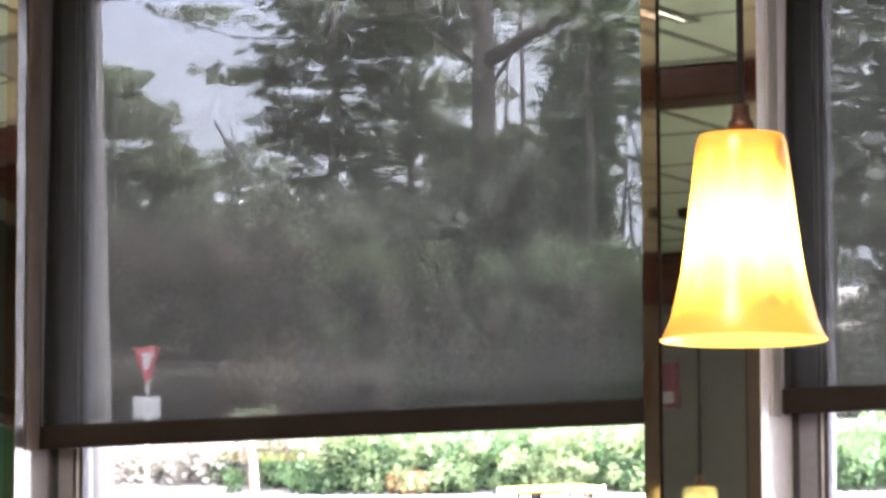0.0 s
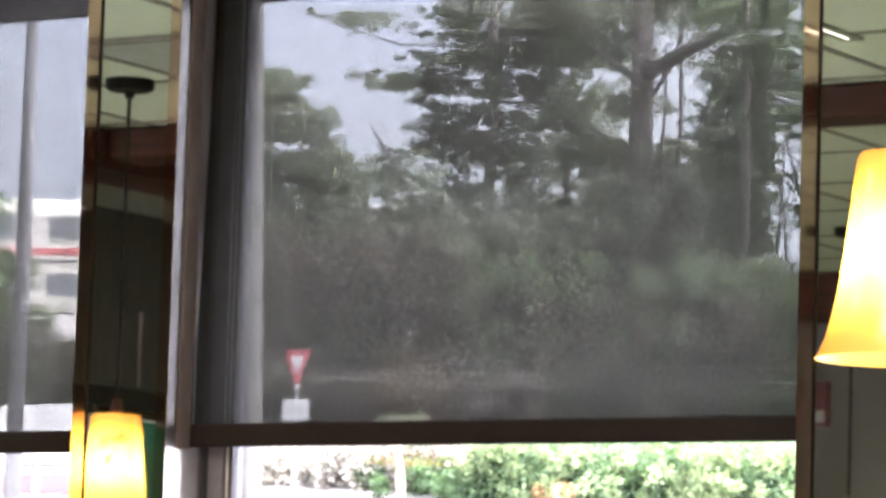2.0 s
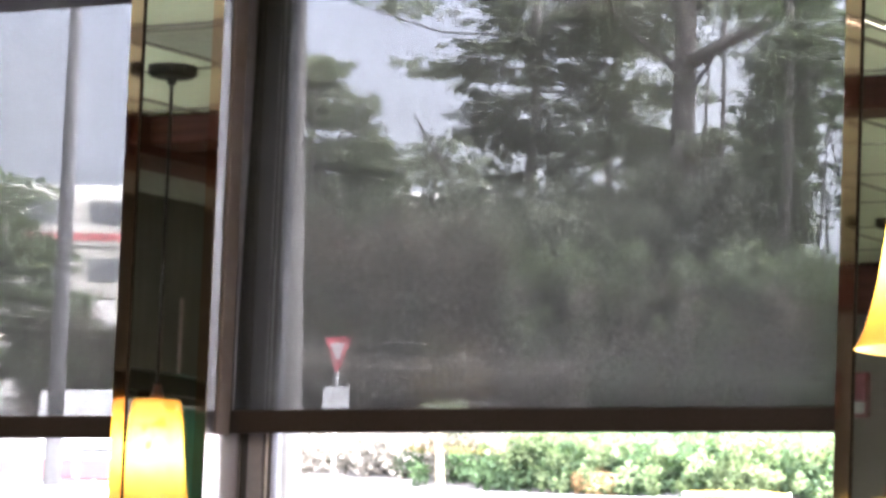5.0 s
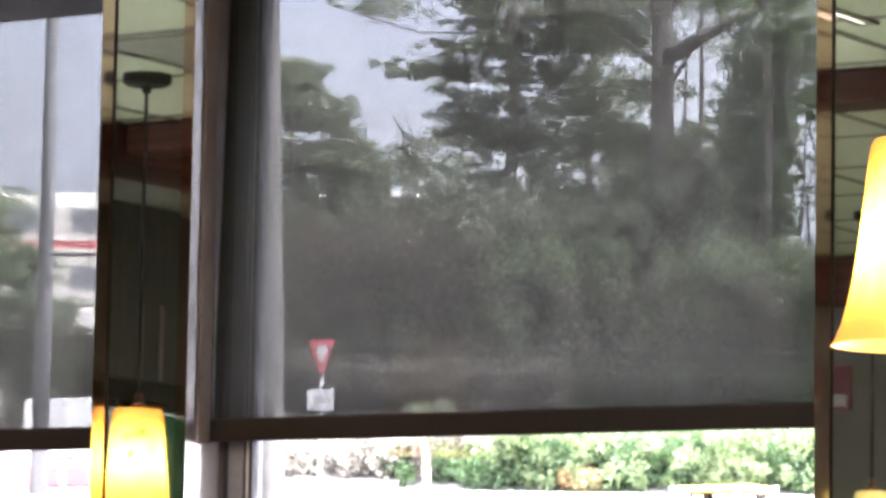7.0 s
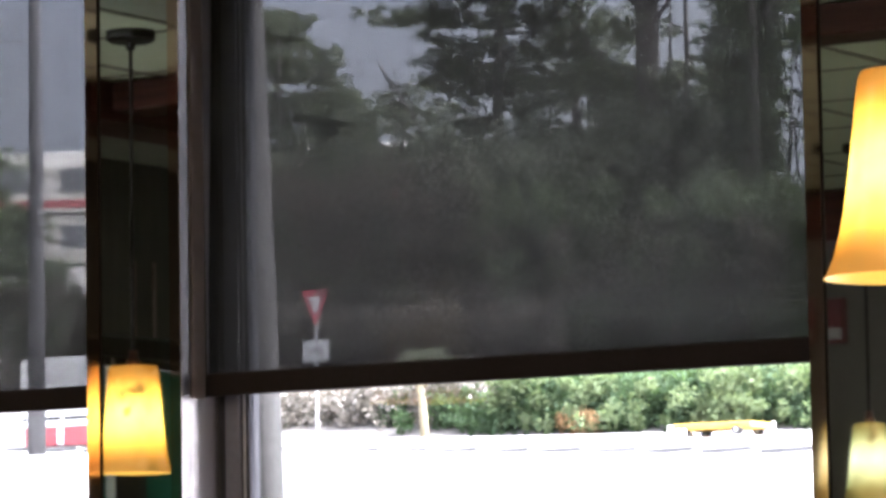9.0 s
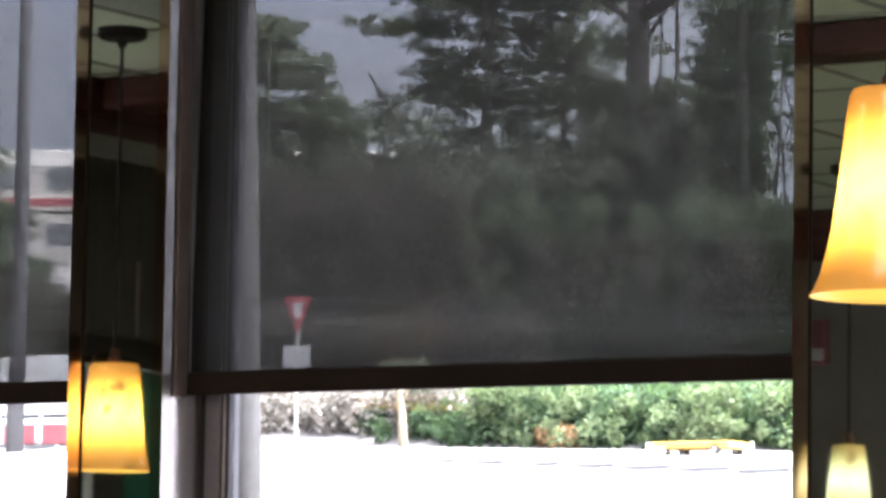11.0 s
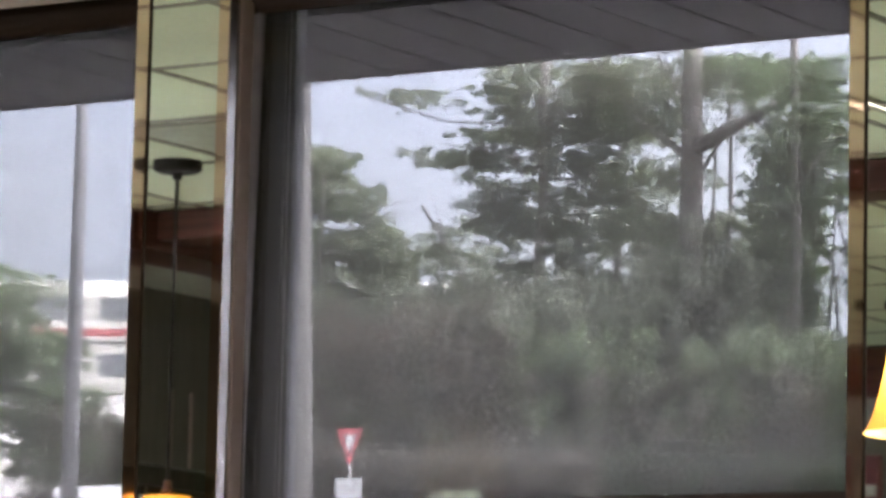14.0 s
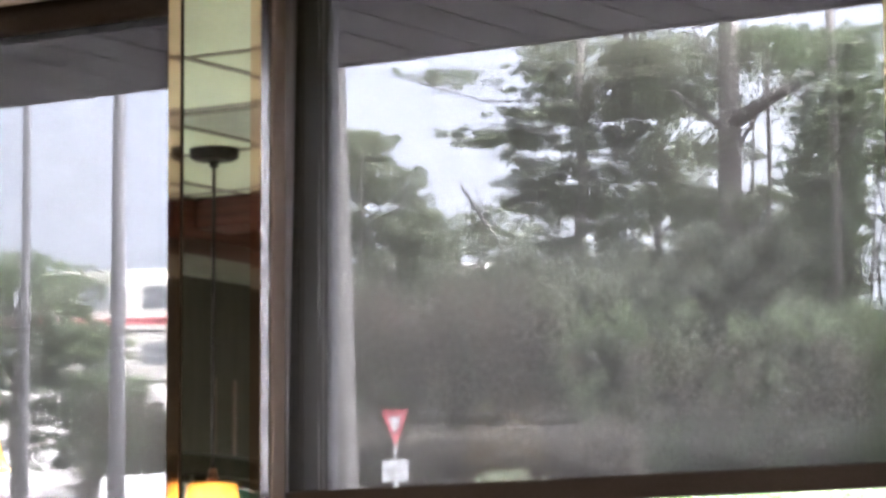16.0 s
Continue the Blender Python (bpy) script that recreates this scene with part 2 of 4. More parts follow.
UNDER = leafy(material("shrub_leaves", (0.08, 0.088, 0.068), 0.8, 0, 0.2, 3, 0.3, 0.15, 0, 0.35, spec=0.1), 0.45, (0.125, 0.135, 0.094))
BUSH_LEAF = leafy(material("bush_leaves", (0.074, 0.112, 0.066), 0.8, 0, 0.2, 3, 0.35, 0.25, 0, 0.35, spec=0.1), 0.45, (0.095, 0.16, 0.05))
LIGHT_LEAF = leafy(material("pale_leaves", (0.13, 0.165, 0.09), 0.8, 0, 0.2, 3, 0.3, 0.4, 0, 0.35, spec=0.1), 0.4, (0.16, 0.22, 0.08))
POLE = material("weathered_pole", (0.058, 0.056, 0.059), 0.9, 0, 0.2, 8, 0.2, 1, 0.2, stretch=(1, 1, 0.1))
SIGN_RED = material("sign_red", (0.27, 0.035, 0.045), 0.4)
SIGN_WHITE = material("sign_white", (0.38, 0.38, 0.38), 0.4)
STEEL = material("galvanised_steel", (0.5, 0.5, 0.5), 0.45, 0.7)
TRAIN_WHITE = material("train_white", (0.42, 0.40, 0.355), 0.45, 0, 0.05, 2, 0.12, 0.2, 0.02)
TRAIN_RED = material("train_red", (0.36, 0.10, 0.10), 0.45)
FADED_RED = material("faded_red_paint", (0.34, 0.07, 0.08), 0.5)
TRAIN_DARK = material("train_underframe", (0.05, 0.045, 0.045), 0.7)
TRAIN_GLASS = material("train_glass", (0.13, 0.135, 0.14), 0.3)
YELLOW = material("yellow_paint", (0.65, 0.38, 0.06), 0.5)
# brush in two tones: glare put into the pale, dimness into the dark
GLARE_BRUSH = leafy(material("dry_brush", (0.26, 0.24, 0.215), 0.9, 0, 0.2, 3, 0.3, 0.4, 0, 0.35, spec=0.1), 0.35, (0.2, 0.17, 0.12))
DIM_BRUSH = leafy(material("brown_brush", (0.058, 0.053, 0.046), 0.9, 0, 0.2, 3, 0.3, 0.4, 0, 0.35, spec=0.05), 0.35, (0.09, 0.078, 0.058))
ORANGE = material("rusty_leaves", (0.34, 0.20, 0.09), 0.7, 0, 0.2, 3, 0.3, 0.4, 0, 0.4)
TAN_BARK = material("tan_trunk", (0.19, 0.16, 0.10), 0.9, 0, 0.2, 5, 0.2, 1, 0.2)
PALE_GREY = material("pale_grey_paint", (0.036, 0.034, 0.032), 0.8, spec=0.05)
KERB_GREY = material("grey_kerb", (0.15, 0.147, 0.145), 0.9)
GREY_PAINT = material("grey_joint", (0.22, 0.21, 0.21), 0.9)

# ---------------- builders ----------------
def link_mesh(name, verts, faces, mat, parent=None, label="", smooth=False):
    me = bpy.data.meshes.new(name)
    me.from_pydata(verts, [], faces)
    me.materials.append(mat)
    if smooth:
        me.polygons.foreach_set("use_smooth", [True] * len(me.polygons))
    ob = new(name, me)
    if parent is not None:
        ob.parent = parent
    if label:
        ob["label"] = label
    return ob


def part(name, bm, mat, parent=None, label="", smooth=False):
    me = bpy.data.meshes.new(name)
    bmesh.ops.recalc_face_normals(bm, faces=bm.faces)
    bm.to_mesh(me)
    bm.free()
    me.materials.append(mat)
    if smooth:
        me.polygons.foreach_set("use_smooth", [True] * len(me.polygons))
    ob = new(name, me)
    if parent is not None:
        ob.parent = parent
    if label:
        ob["label"] = label
    return ob


def box(x0, x1, y0, y1, z0, z1, bevel=0.0, bm=None):
    bm = bm or bmesh.new()
    made = bmesh.ops.create_cube(bm, size=1)["verts"]
    bmesh.ops.transform(bm, verts=made, matrix=Matrix.Translation(((x0 + x1) / 2, (y0 + y1) / 2, (z0 + z1) / 2)) @ Matrix.Diagonal((x1 - x0, y1 - y0, z1 - z0, 1)))
    if bevel:
        edges = list({e for v in made for e in v.link_edges})
        bmesh.ops.bevel(bm, geom=edges, offset=bevel, segments=2, affect="EDGES", profile=0.5)
    return bm


def tube(points, radii, sides=10, bm=None, caps=True):
    """A round bar through points with the radii given."""
    bm = bm or bmesh.new()
    rings = []
    pts = [Vector(p) for p in points]
    for i, p in enumerate(pts):
        d = (pts[min(i + 1, len(pts) - 1)] - pts[max(i - 1, 0)]).normalized()
        a = d.orthogonal().normalized() if abs(d.z) < 0.95 else Vector((1, 0, 0))
        a = (a - d * a.dot(d)).normalized()
        b = d.cross(a)
        r = radii[i] if isinstance(radii, (list, tuple)) else radii
        rings.append([bm.verts.new(p + (a * math.cos(k * math.tau / sides) + b * math.sin(k * math.tau / sides)) * r) for k in range(sides)])
    for u, v in zip(rings, rings[1:]):
        for k in range(sides):
            bm.faces.new((u[k], u[(k + 1) % sides], v[(k + 1) % sides], v[k]))
    if caps:
        bm.faces.new(rings[0][::-1])
        bm.faces.new(rings[-1])
    return bm


def lathe(profile, sides=48, bm=None, at=(0, 0, 0)):
    bm = bm or bmesh.new()
    rings = [[bm.verts.new((at[0] + r * math.cos(k * math.tau / sides), at[1] + r * math.sin(k * math.tau / sides), at[2] + z)) for k in range(sides)] for r, z in profile]
    for u, v in zip(rings, rings[1:]):
        for k in range(sides):
            bm.faces.new((u[k], u[(k + 1) % sides], v[(k + 1) % sides], v[k]))
    return bm


def prism(outline, x0, x1, bm=None):
    """An outline in (y, z) drawn out along x."""
    bm = bm or bmesh.new()
    a = [bm.verts.new((x0, y, z)) for y, z in outline]
    b = [bm.verts.new((x1, y, z)) for y, z in outline]
    n = len(a)
    for i in range(n):
        bm.faces.new((a[i], a[(i + 1) % n], b[(i + 1) % n], b[i]))
    bm.faces.new(a[::-1])
    bm.faces.new(b)
    return bm


def empty(name, x, y, z, label, category, group="", kind=""):
    ob = new(name)
    ob.location = (x, y, z)
    return tagged(ob, label, category, group, kind)


# ---------------- sizes of the room ----------------
FACE = 6.05            # front of the piers
PERIOD = 1.543         # pier to pier
PX1, PX2, PX3, PX4 = -4.581, -4.551, -4.385, -4.361
CEIL = 2.93
HEAD = 2.696
OUT = FACE + 0.30      # outer face of the window wall
WEST, BACK, EAST = -8.9, -2.0, 4.5
SOFFIT_Z, SOFFIT_Y = 2.653, 6.958

# ---------------- floor, ceiling, walls ----------------
tagged(part("floor", box(WEST - 0.2, EAST + 0.2, BACK - 0.2, OUT, -0.2, 0), CARPET), "beige carpet floor", "floor", kind="structure")
tile = 0.645
bm = box(WEST - 0.2, EAST + 0.2, BACK - 0.2, OUT, CEIL, CEIL + 0.15)
tagged(part("ceiling", bm, TILE), "white suspended ceiling of square tiles", "ceiling", kind="structure")
GX, GY = -5.92, 4.22
bm = bmesh.new()
x = GX - tile * 4
while x < EAST:
    if x > WEST:
        box(x - 0.012, x + 0.012, BACK, FACE - 0.01, CEIL - 0.004, CEIL + 0.004, bm=bm)
    x += tile
y = GY - tile * 9
while y < FACE - 0.05:
    if y > BACK:
        box(WEST, EAST, y - 0.012, y + 0.012, CEIL - 0.0035, CEIL + 0.004, bm=bm)
    y += tile
tagged(part("ceiling_grid", bm, GRID), "dark metal grid bars of the suspended ceiling", "ceiling grid", kind="structure")
tagged(part("wall_back", box(WEST - 0.2, EAST + 0.2, BACK - 0.2, BACK, 0, CEIL), WALL), "olive painted back wall with panel joints", "wall", kind="structure")
tagged(part("wall_east", box(EAST, EAST + 0.2, BACK, OUT, 0, CEIL), WALL), "olive painted side wall", "wall", kind="structure")
# west wall with a glazed door opening
DY0, DY1, DZ = -1.3, 1.5, 2.25
wall = empty("wall_west", WEST, 0, 0, "dark panelled side wall with a glazed entrance", "wall", kind="structure")
for y0, y1, z0, z1 in ((BACK, DY0, 0, CEIL), (DY1, FACE - 0.002, 0, CEIL), (DY0, DY1, DZ, CEIL)):
    part("wall_panel", box(-0.2, 0, y0, y1, z0, z1), DARK_WALL, wall)
# window wall: sill, head, piers' cores
tagged(part("wall_north_sill", box(WEST - 0.2, EAST + 0.2, FACE + 0.02, OUT, 0, 0.78), WALL), "low painted wall under the windows", "wall", kind="structure")
tagged(part("wall_north_head", box(WEST - 0.2, EAST + 0.2, FACE + 0.016, OUT, HEAD, CEIL), WALL), "wall above the windows", "wall", kind="structure")
FIRST, LAST = -2, 5


def mirror_strip(name, x0, x1, z0, z1, tilt, mat, parent):
    """A thin mirror slab whose face leans by tilt metres across its width."""
    bm = bmesh.new()
    f0, f1 = FACE + max(tilt, 0), FACE + max(-tilt, 0)
    vs = [bm.verts.new(p) for p in ((x0, f0, z0), (x1, f1, z0), (x1, FACE + 0.012, z0), (x0, FACE + 0.012, z0),
                                    (x0, f0, z1), (x1, f1, z1), (x1, FACE + 0.012, z1), (x0, FACE + 0.012, z1))]
    for f in ((0, 1, 5, 4), (1, 2, 6, 5), (2, 3, 7, 6), (3, 0, 4, 7), (0, 3, 2, 1), (4, 5, 6, 7)):
        bm.faces.new([vs[i] for i in f])
    return part(name, bm, mat, parent)


for n in range(FIRST, LAST):
    dx = n * PERIOD
    pier = empty("mirrored_pier", 0, 0, 0, "window pier clad in mirror with bronze edge strips", "pier", "mirrored piers", "structure")
    part("core", box(PX1 + dx + 0.002, PX4 + dx - 0.002, FACE + 0.013, OUT - 0.05, 0.78, HEAD), WALL, pier)
    part("mirror", box(PX2 + dx + 0.004, PX3 + dx - 0.001, FACE + 0.003, FACE + 0.011, 0.78, CEIL - 0.006), MIRROR, pier, "greenish aged mirror panel")
    part("joint", box(PX2 + dx - 0.001, PX2 + dx + 0.004, FACE + 0.001, FACE + 0.011, 0.78, CEIL - 0.006), DARK_JOINT, pier)
    mirror_strip("edge_strip", PX1 + dx, PX2 + dx - 0.001, 0.78, CEIL - 0.006, -0.0002, BRONZE_MIRROR, pier)
    mirror_strip("edge_strip", PX3 + dx, PX4 + dx, 0.78, CEIL - 0.006, -0.0001, BRONZE_MIRROR, pier)
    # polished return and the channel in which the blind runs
    # n == 1: its bright reflection is put in as a paler metal
    part("edge_bead", box(PX4 + dx + 0.0003, PX4 + dx + 0.0015, FACE + 0.0008, FACE + 0.033, 0.78, HEAD - 0.002), LIT_PALE_SATIN if n == 1 else EDGE_METAL, pier, "dull metal edge of the return")
    part("side_return", box(PX4 + dx - 0.002, PX4 + dx + 0.001, FACE + 0.0333, FACE + 0.124, 0.78, HEAD - 0.002), LIT_PALE_SATIN if n == 1 else RETURN, pier, "satin metal side return")
    part("side_return", box(PX1 + dx - 0.001, PX1 + dx + 0.002, FACE + 0.0125, FACE + 0.124, 0.78, HEAD - 0.002), RETURN, pier, "satin metal side return")
    # head strip over the window to the right of this pier
    bm = box(PX4 + dx + 0.001, PX1 + dx + PERIOD - 0.001, FACE + 0.001, FACE + 0.014, HEAD, CEIL - 0.006)
    tagged(part("head_strip", bm, BRONZE_MIRROR), "bronze mirror strip above a window", "trim", "head strips", "structure")
    bm = box(PX4 + dx + 0.001, PX1 + dx + PERIOD - 0.001, FACE + 0.0005, FACE + 0.015, HEAD - 0.006, HEAD - 0.0005)
    tagged(part("trim", bm, DARK_JOINT), "black joint under the head strip", "trim", "head joints", "structure")

# ---------------- windows and blinds ----------------
for n in range(FIRST, LAST):
    dx = n * PERIOD
    xl, xr = PX4 + dx, PX1 + dx + PERIOD
    win = empty("window_%d" % (n - FIRST + 1), xl, FACE, 0, "aluminium framed fixed window with dark gaskets", "window", "windows along the wall", "structure")
    w = xr - xl
    for s, e0 in ((1, 0.0), (-1, w)):
        for name, x0, x1, y0, y1, mat, label in (("gasket", 0.0015, 0.0135, 0.126, 0.17, GASKET, ""), ("window_frame", 0.0137, 0.047, 0.125, 0.165, ALU, ""),
                                                 ("gasket", 0.0471, 0.0524, 0.131, 0.17, GASKET, ""), ("bead", 0.0525, 0.0575, 0.129, 0.17, BEAD, "pale metal bead"),
                                                 ("gasket", 0.0576, 0.0625, 0.131, 0.17, GASKET, ""), ("window_frame", 0.0626, 0.0650, 0.132, 0.145, FRAME_GREY, "inner glazing frame")):
            part(name, box(*sorted((e0 + s * x0, e0 + s * x1)), y0, y1, 0.78, HEAD - 0.001, 0.0006 if name == "window_frame" else 0.0), mat, win, label)
    part("window_frame", box(0.066, w - 0.066, 0.134, 0.165, 0.78, 0.83, 0.002), ALU, win)
    part("window_frame", box(0.066, w - 0.066, 0.134, 0.165, HEAD - 0.05, HEAD - 0.001, 0.002), HEAD_SHADE, win, "head of the frame, coloured as if in shade")
    # strip added to draw the bright line of light above the roller
    part("lit_head_line", box(0.002, w - 0.002, 0.003, 0.0125, HEAD - 0.028, HEAD - 0.0065, 0.001), LIT_SATIN, win, "pale strip added for the lit line over the blind")
    part("window_sill", box(0, w, 0.0, 0.10, 0.76, 0.785, 0.004), TAUPE, win)
    pane = part("pane", box(0.0600, w - 0.0600, 0.147, 0.153, 0.83, HEAD - 0.05), GLASS, win)
    pane.visible_shadow = False
    # roller blind
    low = {-1: 1.663, 0: 1.672, 1: 1.678}.get(n, 1.67)
    blind = empty("roller_blind", xl, FACE + 0.088, low - 0.044, "charcoal mesh sun blind pulled most of the way down", "roller blind", "roller blinds")
    h = 2.65 - low + 0.044
    bm = bmesh.new()
    NX, NZ = 10, 14
    sheets = []
    for side in (0.0, 0.0012):
        grid = []
        for j in range(NZ + 1):
            v = j / NZ
            left = 0.004 + 0.020 * max(0.0, (v - 0.16) / 0.84)
            grid.append([bm.verts.new((left + (w - 0.012 - left) * i / NX, side + 0.0018 * math.sin(3.1 * i / NX * math.pi) * v, 0.04 + (h - 0.04) * v)) for i in range(NX + 1)])
        sheets.append(grid)
        for j in range(NZ):
            for i in range(NX):
                q = (grid[j][i], grid[j][i + 1], grid[j + 1][i + 1], grid[j + 1][i])
                bm.faces.new(q if side == 0.0 else q[::-1])
    rim = [[(g[0][i]) for i in range(NX + 1)] + [g[j][NX] for j in range(1, NZ + 1)] + [g[NZ][i] for i in range(NX - 1, -1, -1)] + [g[j][0] for j in range(NZ - 1, 0, -1)] for g in sheets]
    for k in range(len(rim[0])):
        m = (k + 1) % len(rim[0])
        bm.faces.new((rim[0][k], rim[1][k], rim[1][m], rim[0][m]))
    part("fabric", bm, FABRIC, blind, "see-through charcoal mesh fabric", True)
    part("hem_bar", box(0.002, w - 0.006, -0.008, 0.008, 0, 0.044, 0.004), HEM, blind, "dark brown hem bar")
    part("roller", tube([(0.012, 0.0, h + 0.006), (w - 0.012, 0.0, h + 0.006)], 0.033, 24), HEM, blind, "dark brown roller tube")
    part("bracket", box(0.0, 0.011, -0.03, 0.03, h - 0.01, h + 0.055, 0.003), POLISHED, blind, "bright metal bracket")
    part("bracket", box(w - 0.011, w, -0.03, 0.03, h - 0.01, h + 0.055, 0.003), POLISHED, blind, "bright metal bracket")
    # n == 1: channel coloured pale for the light it catches
    part("side_channel", box(0.0015, 0.007, -0.055, -0.016, -0.006, h + 0.03, 0.002), LIT_SATIN if n == 1 else TAUPE, blind, "smooth side channel")
    part("side_channel", box(w - 0.007, w - 0.0015, -0.055, -0.016, -0.006, h + 0.03, 0.002), TAUPE, blind, "taupe side channel")

# ---------------- eaves outside ----------------
eave = empty("eaves", 0, 0, 0, "grey boarded soffit, shade in its colour, with a fascia outside the windows", "eaves", kind="structure")
xs = np.arange(-9.0, 4.0, 0.148)
board = None
for x in xs:
    if board is None:
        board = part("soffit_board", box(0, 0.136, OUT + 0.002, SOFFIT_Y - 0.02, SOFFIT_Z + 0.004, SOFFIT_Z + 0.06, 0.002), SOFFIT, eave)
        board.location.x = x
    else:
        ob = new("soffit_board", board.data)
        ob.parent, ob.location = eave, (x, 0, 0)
part("backing", box(-9.2, 4.2, OUT + 0.002, SOFFIT_Y - 0.02, SOFFIT_Z + 0.061, SOFFIT_Z + 0.09), GASKET, eave)
part("fascia", box(-9.2, 4.2, SOFFIT_Y - 0.018, SOFFIT_Y, SOFFIT_Z, SOFFIT_Z + 0.22, 0.003), FASCIA, eave)
part("roof", box(-9.2, 4.2, -3, SOFFIT_Y + 0.02, SOFFIT_Z + 0.40, SOFFIT_Z + 0.46), FASCIA, eave)

# ---------------- pendant lamps ----------------
AMBER = shade_material("amber_glass", (0.95, 0.34, 0.01), (1.0, 0.66, 0.08), 0.39, 0.158)
LINING = glow("lamp_lining", (1.0, 0.62, 0.10), 0.062)
CREAM = shade_material("cream_glass", (0.55, 0.58, 0.14), (0.92, 0.96, 0.48), 0.15, 0.175)
SHADE = [(0.0890, 0.0), (0.0850, 0.006), (0.0780, 0.022), (0.0715, 0.045), (0.0660, 0.070), (0.0615, 0.100), (0.0575, 0.130), (0.0535, 0.165), (0.0500, 0.195), (0.0475, 0.212), (0.0440, 0.219), (0.016, 0.222)]


def pendant(x, y, z, ceiling, glass, label, size=1.0, turn=0.0, wide=1.0, flare=1.0):
    lamp = empty("pendant_lamp", x, y, z, label, "pendant lamp", "pendant lamps")
    prof = [((r if r < 0.045 else 0.0475 + (r - 0.0475) * flare) * size, v * size) for r, v in SHADE]
    inner = [(max(r - 0.003, 0.012), v - (0.003 if v > 0.2 * size else 0)) for r, v in prof]
    shade = part("shade", lathe(prof + [inner[-1]]), glass, lamp, smooth=True)
    lining = part("shade_lining", lathe([prof[0]] + inner), LINING, shade, "bright yellow inner glass", True)
    shade.scale = (wide, wide, 1)
    shade.rotation_euler.z = turn
    part("cap", lathe([(0.0, 0.252 * size), (0.009 * size, 0.252 * size), (0.0105 * size, 0.236 * size), (0.0135 * size, 0.233 * size), (0.0145 * size, 0.2225 * size), (0.0, 0.222 * size)], 24), BROWN_METAL, lamp, "brown metal cap", True)
    part("rod", tube([(0, 0, 0.25 * size), (0, 0, ceiling - z - 0.02)], 0.0055, 10), BLACK, lamp, "thin dark rod")
    part("canopy", lathe([(0.0, ceiling - z - 0.055), (0.012, ceiling - z - 0.055), (0.016, ceiling - z - 0.036), (0.058, ceiling - z - 0.034), (0.071, ceiling - z - 0.026), (0.071, ceiling - z - 0.001), (0.0, ceiling - z - 0.001)], 32), BLACK, lamp, "black ceiling canopy")
    return lamp


pendant(-2.484, 5.277, 1.678, CEIL, AMBER, "lit amber glass bell pendant on a dark rod", 1.4)
pendant(-4.49, 5.277, 1.668, CEIL, AMBER, "lit amber glass bell pendant on a dark rod", 1.4, 2.0)
pendant(-6.747, 2.98, 1.652, CEIL, AMBER, "lit amber glass bell pendant near the entrance", 1.4, 4.0, 1.08, 0.62)
pendant(-6.24, -0.77, 1.61, CEIL, CREAM, "lit cream glass bell pendant by the back wall", 1.4, 1.0, 0.9)

# ---------------- the room seen in the mirrors ----------------
BULKHEAD = material("grey_bulkhead", (0.2, 0.21, 0.175), 0.8)
tagged(part("ceiling_beam", box(-7.62, -7.38, BACK, FACE - 0.01, 2.80, CEIL - 0.005, 0.006), WOOD), "dark red-brown wooden ceiling beam", "beam", "ceiling beams", "structure")
tagged(part("ceiling_beam", box(-7.375, EAST, 2.05, 2.23, 2.83, CEIL - 0.005, 0.006), WOOD), "dark red-brown wooden ceiling beam", "beam", "ceiling beams", "structure")
tagged(part("ceiling_bulkhead", box(WEST + 0.002, -7.625, BACK + 0.002, FACE - 0.012, 2.87, CEIL - 0.006, 0.004), BULKHEAD), "lower plain bulkhead by the entrance", "bulkhead", kind="structure")
tagged(part("wall_band", box(WEST, EAST, BACK + 0.002, BACK + 0.03, 2.72, CEIL - 0.005, 0.004), WOOD), "dark wooden band along the wall top", "trim", kind="structure")
tagged(part("wall_header", box(-8.36, -8.30, BACK + 0.035, FACE - 0.015, 2.25, 2.8695), DARK_WALL), "dark panelled header before the entrance", "wall", kind="structure")
LAMP_ON = glow("lit_diffuser", (1.0, 0.93, 0.70), 0.72)
LAMP_OFF = material("dark_diffuser", (0.30, 0.33, 0.28), 0.5)


def troffer(x0, x1, y0, y1, mat, label):
    t = empty("ceiling_light", (x0 + x1) / 2, (y0 + y1) / 2, CEIL, label, "ceiling light", "ceiling lights")
    hx, hy = (x1 - x0) / 2, (y1 - y0) / 2
    part("diffuser", box(-hx + 0.025, hx - 0.025, -hy + 0.025, hy - 0.025, -0.008, -0.0045), mat, t)
    for a in (-1, 1):
        part("frame", box(-hx, hx, *sorted((a * hy, a * (hy - 0.025))), -0.012, -0.0045), GRID, t)
        part("frame", box(*sorted((a * hx, a * (hx - 0.025))), -hy + 0.025, hy - 0.025, -0.012, -0.0045), GRID, t)
    return t


troffer(-6.555, -5.93, 2.30, 3.565, LAMP_OFF, "unlit ceiling light panel")
for x0, y0 in ((-5.27, 3.60), (-2.69, 2.95), (-0.11, 2.95), (-2.69, -0.92), (-0.11, -0.92), (2.47, 2.95), (-5.27, -0.92)):
    troffer(x0, x0 + 0.63, y0 - 1.27 + 1.29, y0 + 1.29 - 0.02 if y0 != 3.60 else y0 + 0.6, LAMP_ON, "lit fluorescent ceiling light panel")

troffer(-4.515, -4.454, 2.88, 3.20, LAMP_ON, "narrow lit fluorescent ceiling light")
alarm = empty("fire_alarm", -6.965, BACK + 0.001, 2.40, "red fire alarm box with a clear strobe", "fire alarm")
part("body", box(-0.046, 0.046, 0, 0.045, -0.09, 0.09, 0.008), RED_PLASTIC, alarm)
part("strobe", box(-0.02, 0.045, 0.046, 0.075, -0.075, -0.03, 0.008), CLEAR_WHITE, alarm, "clear strobe lens")
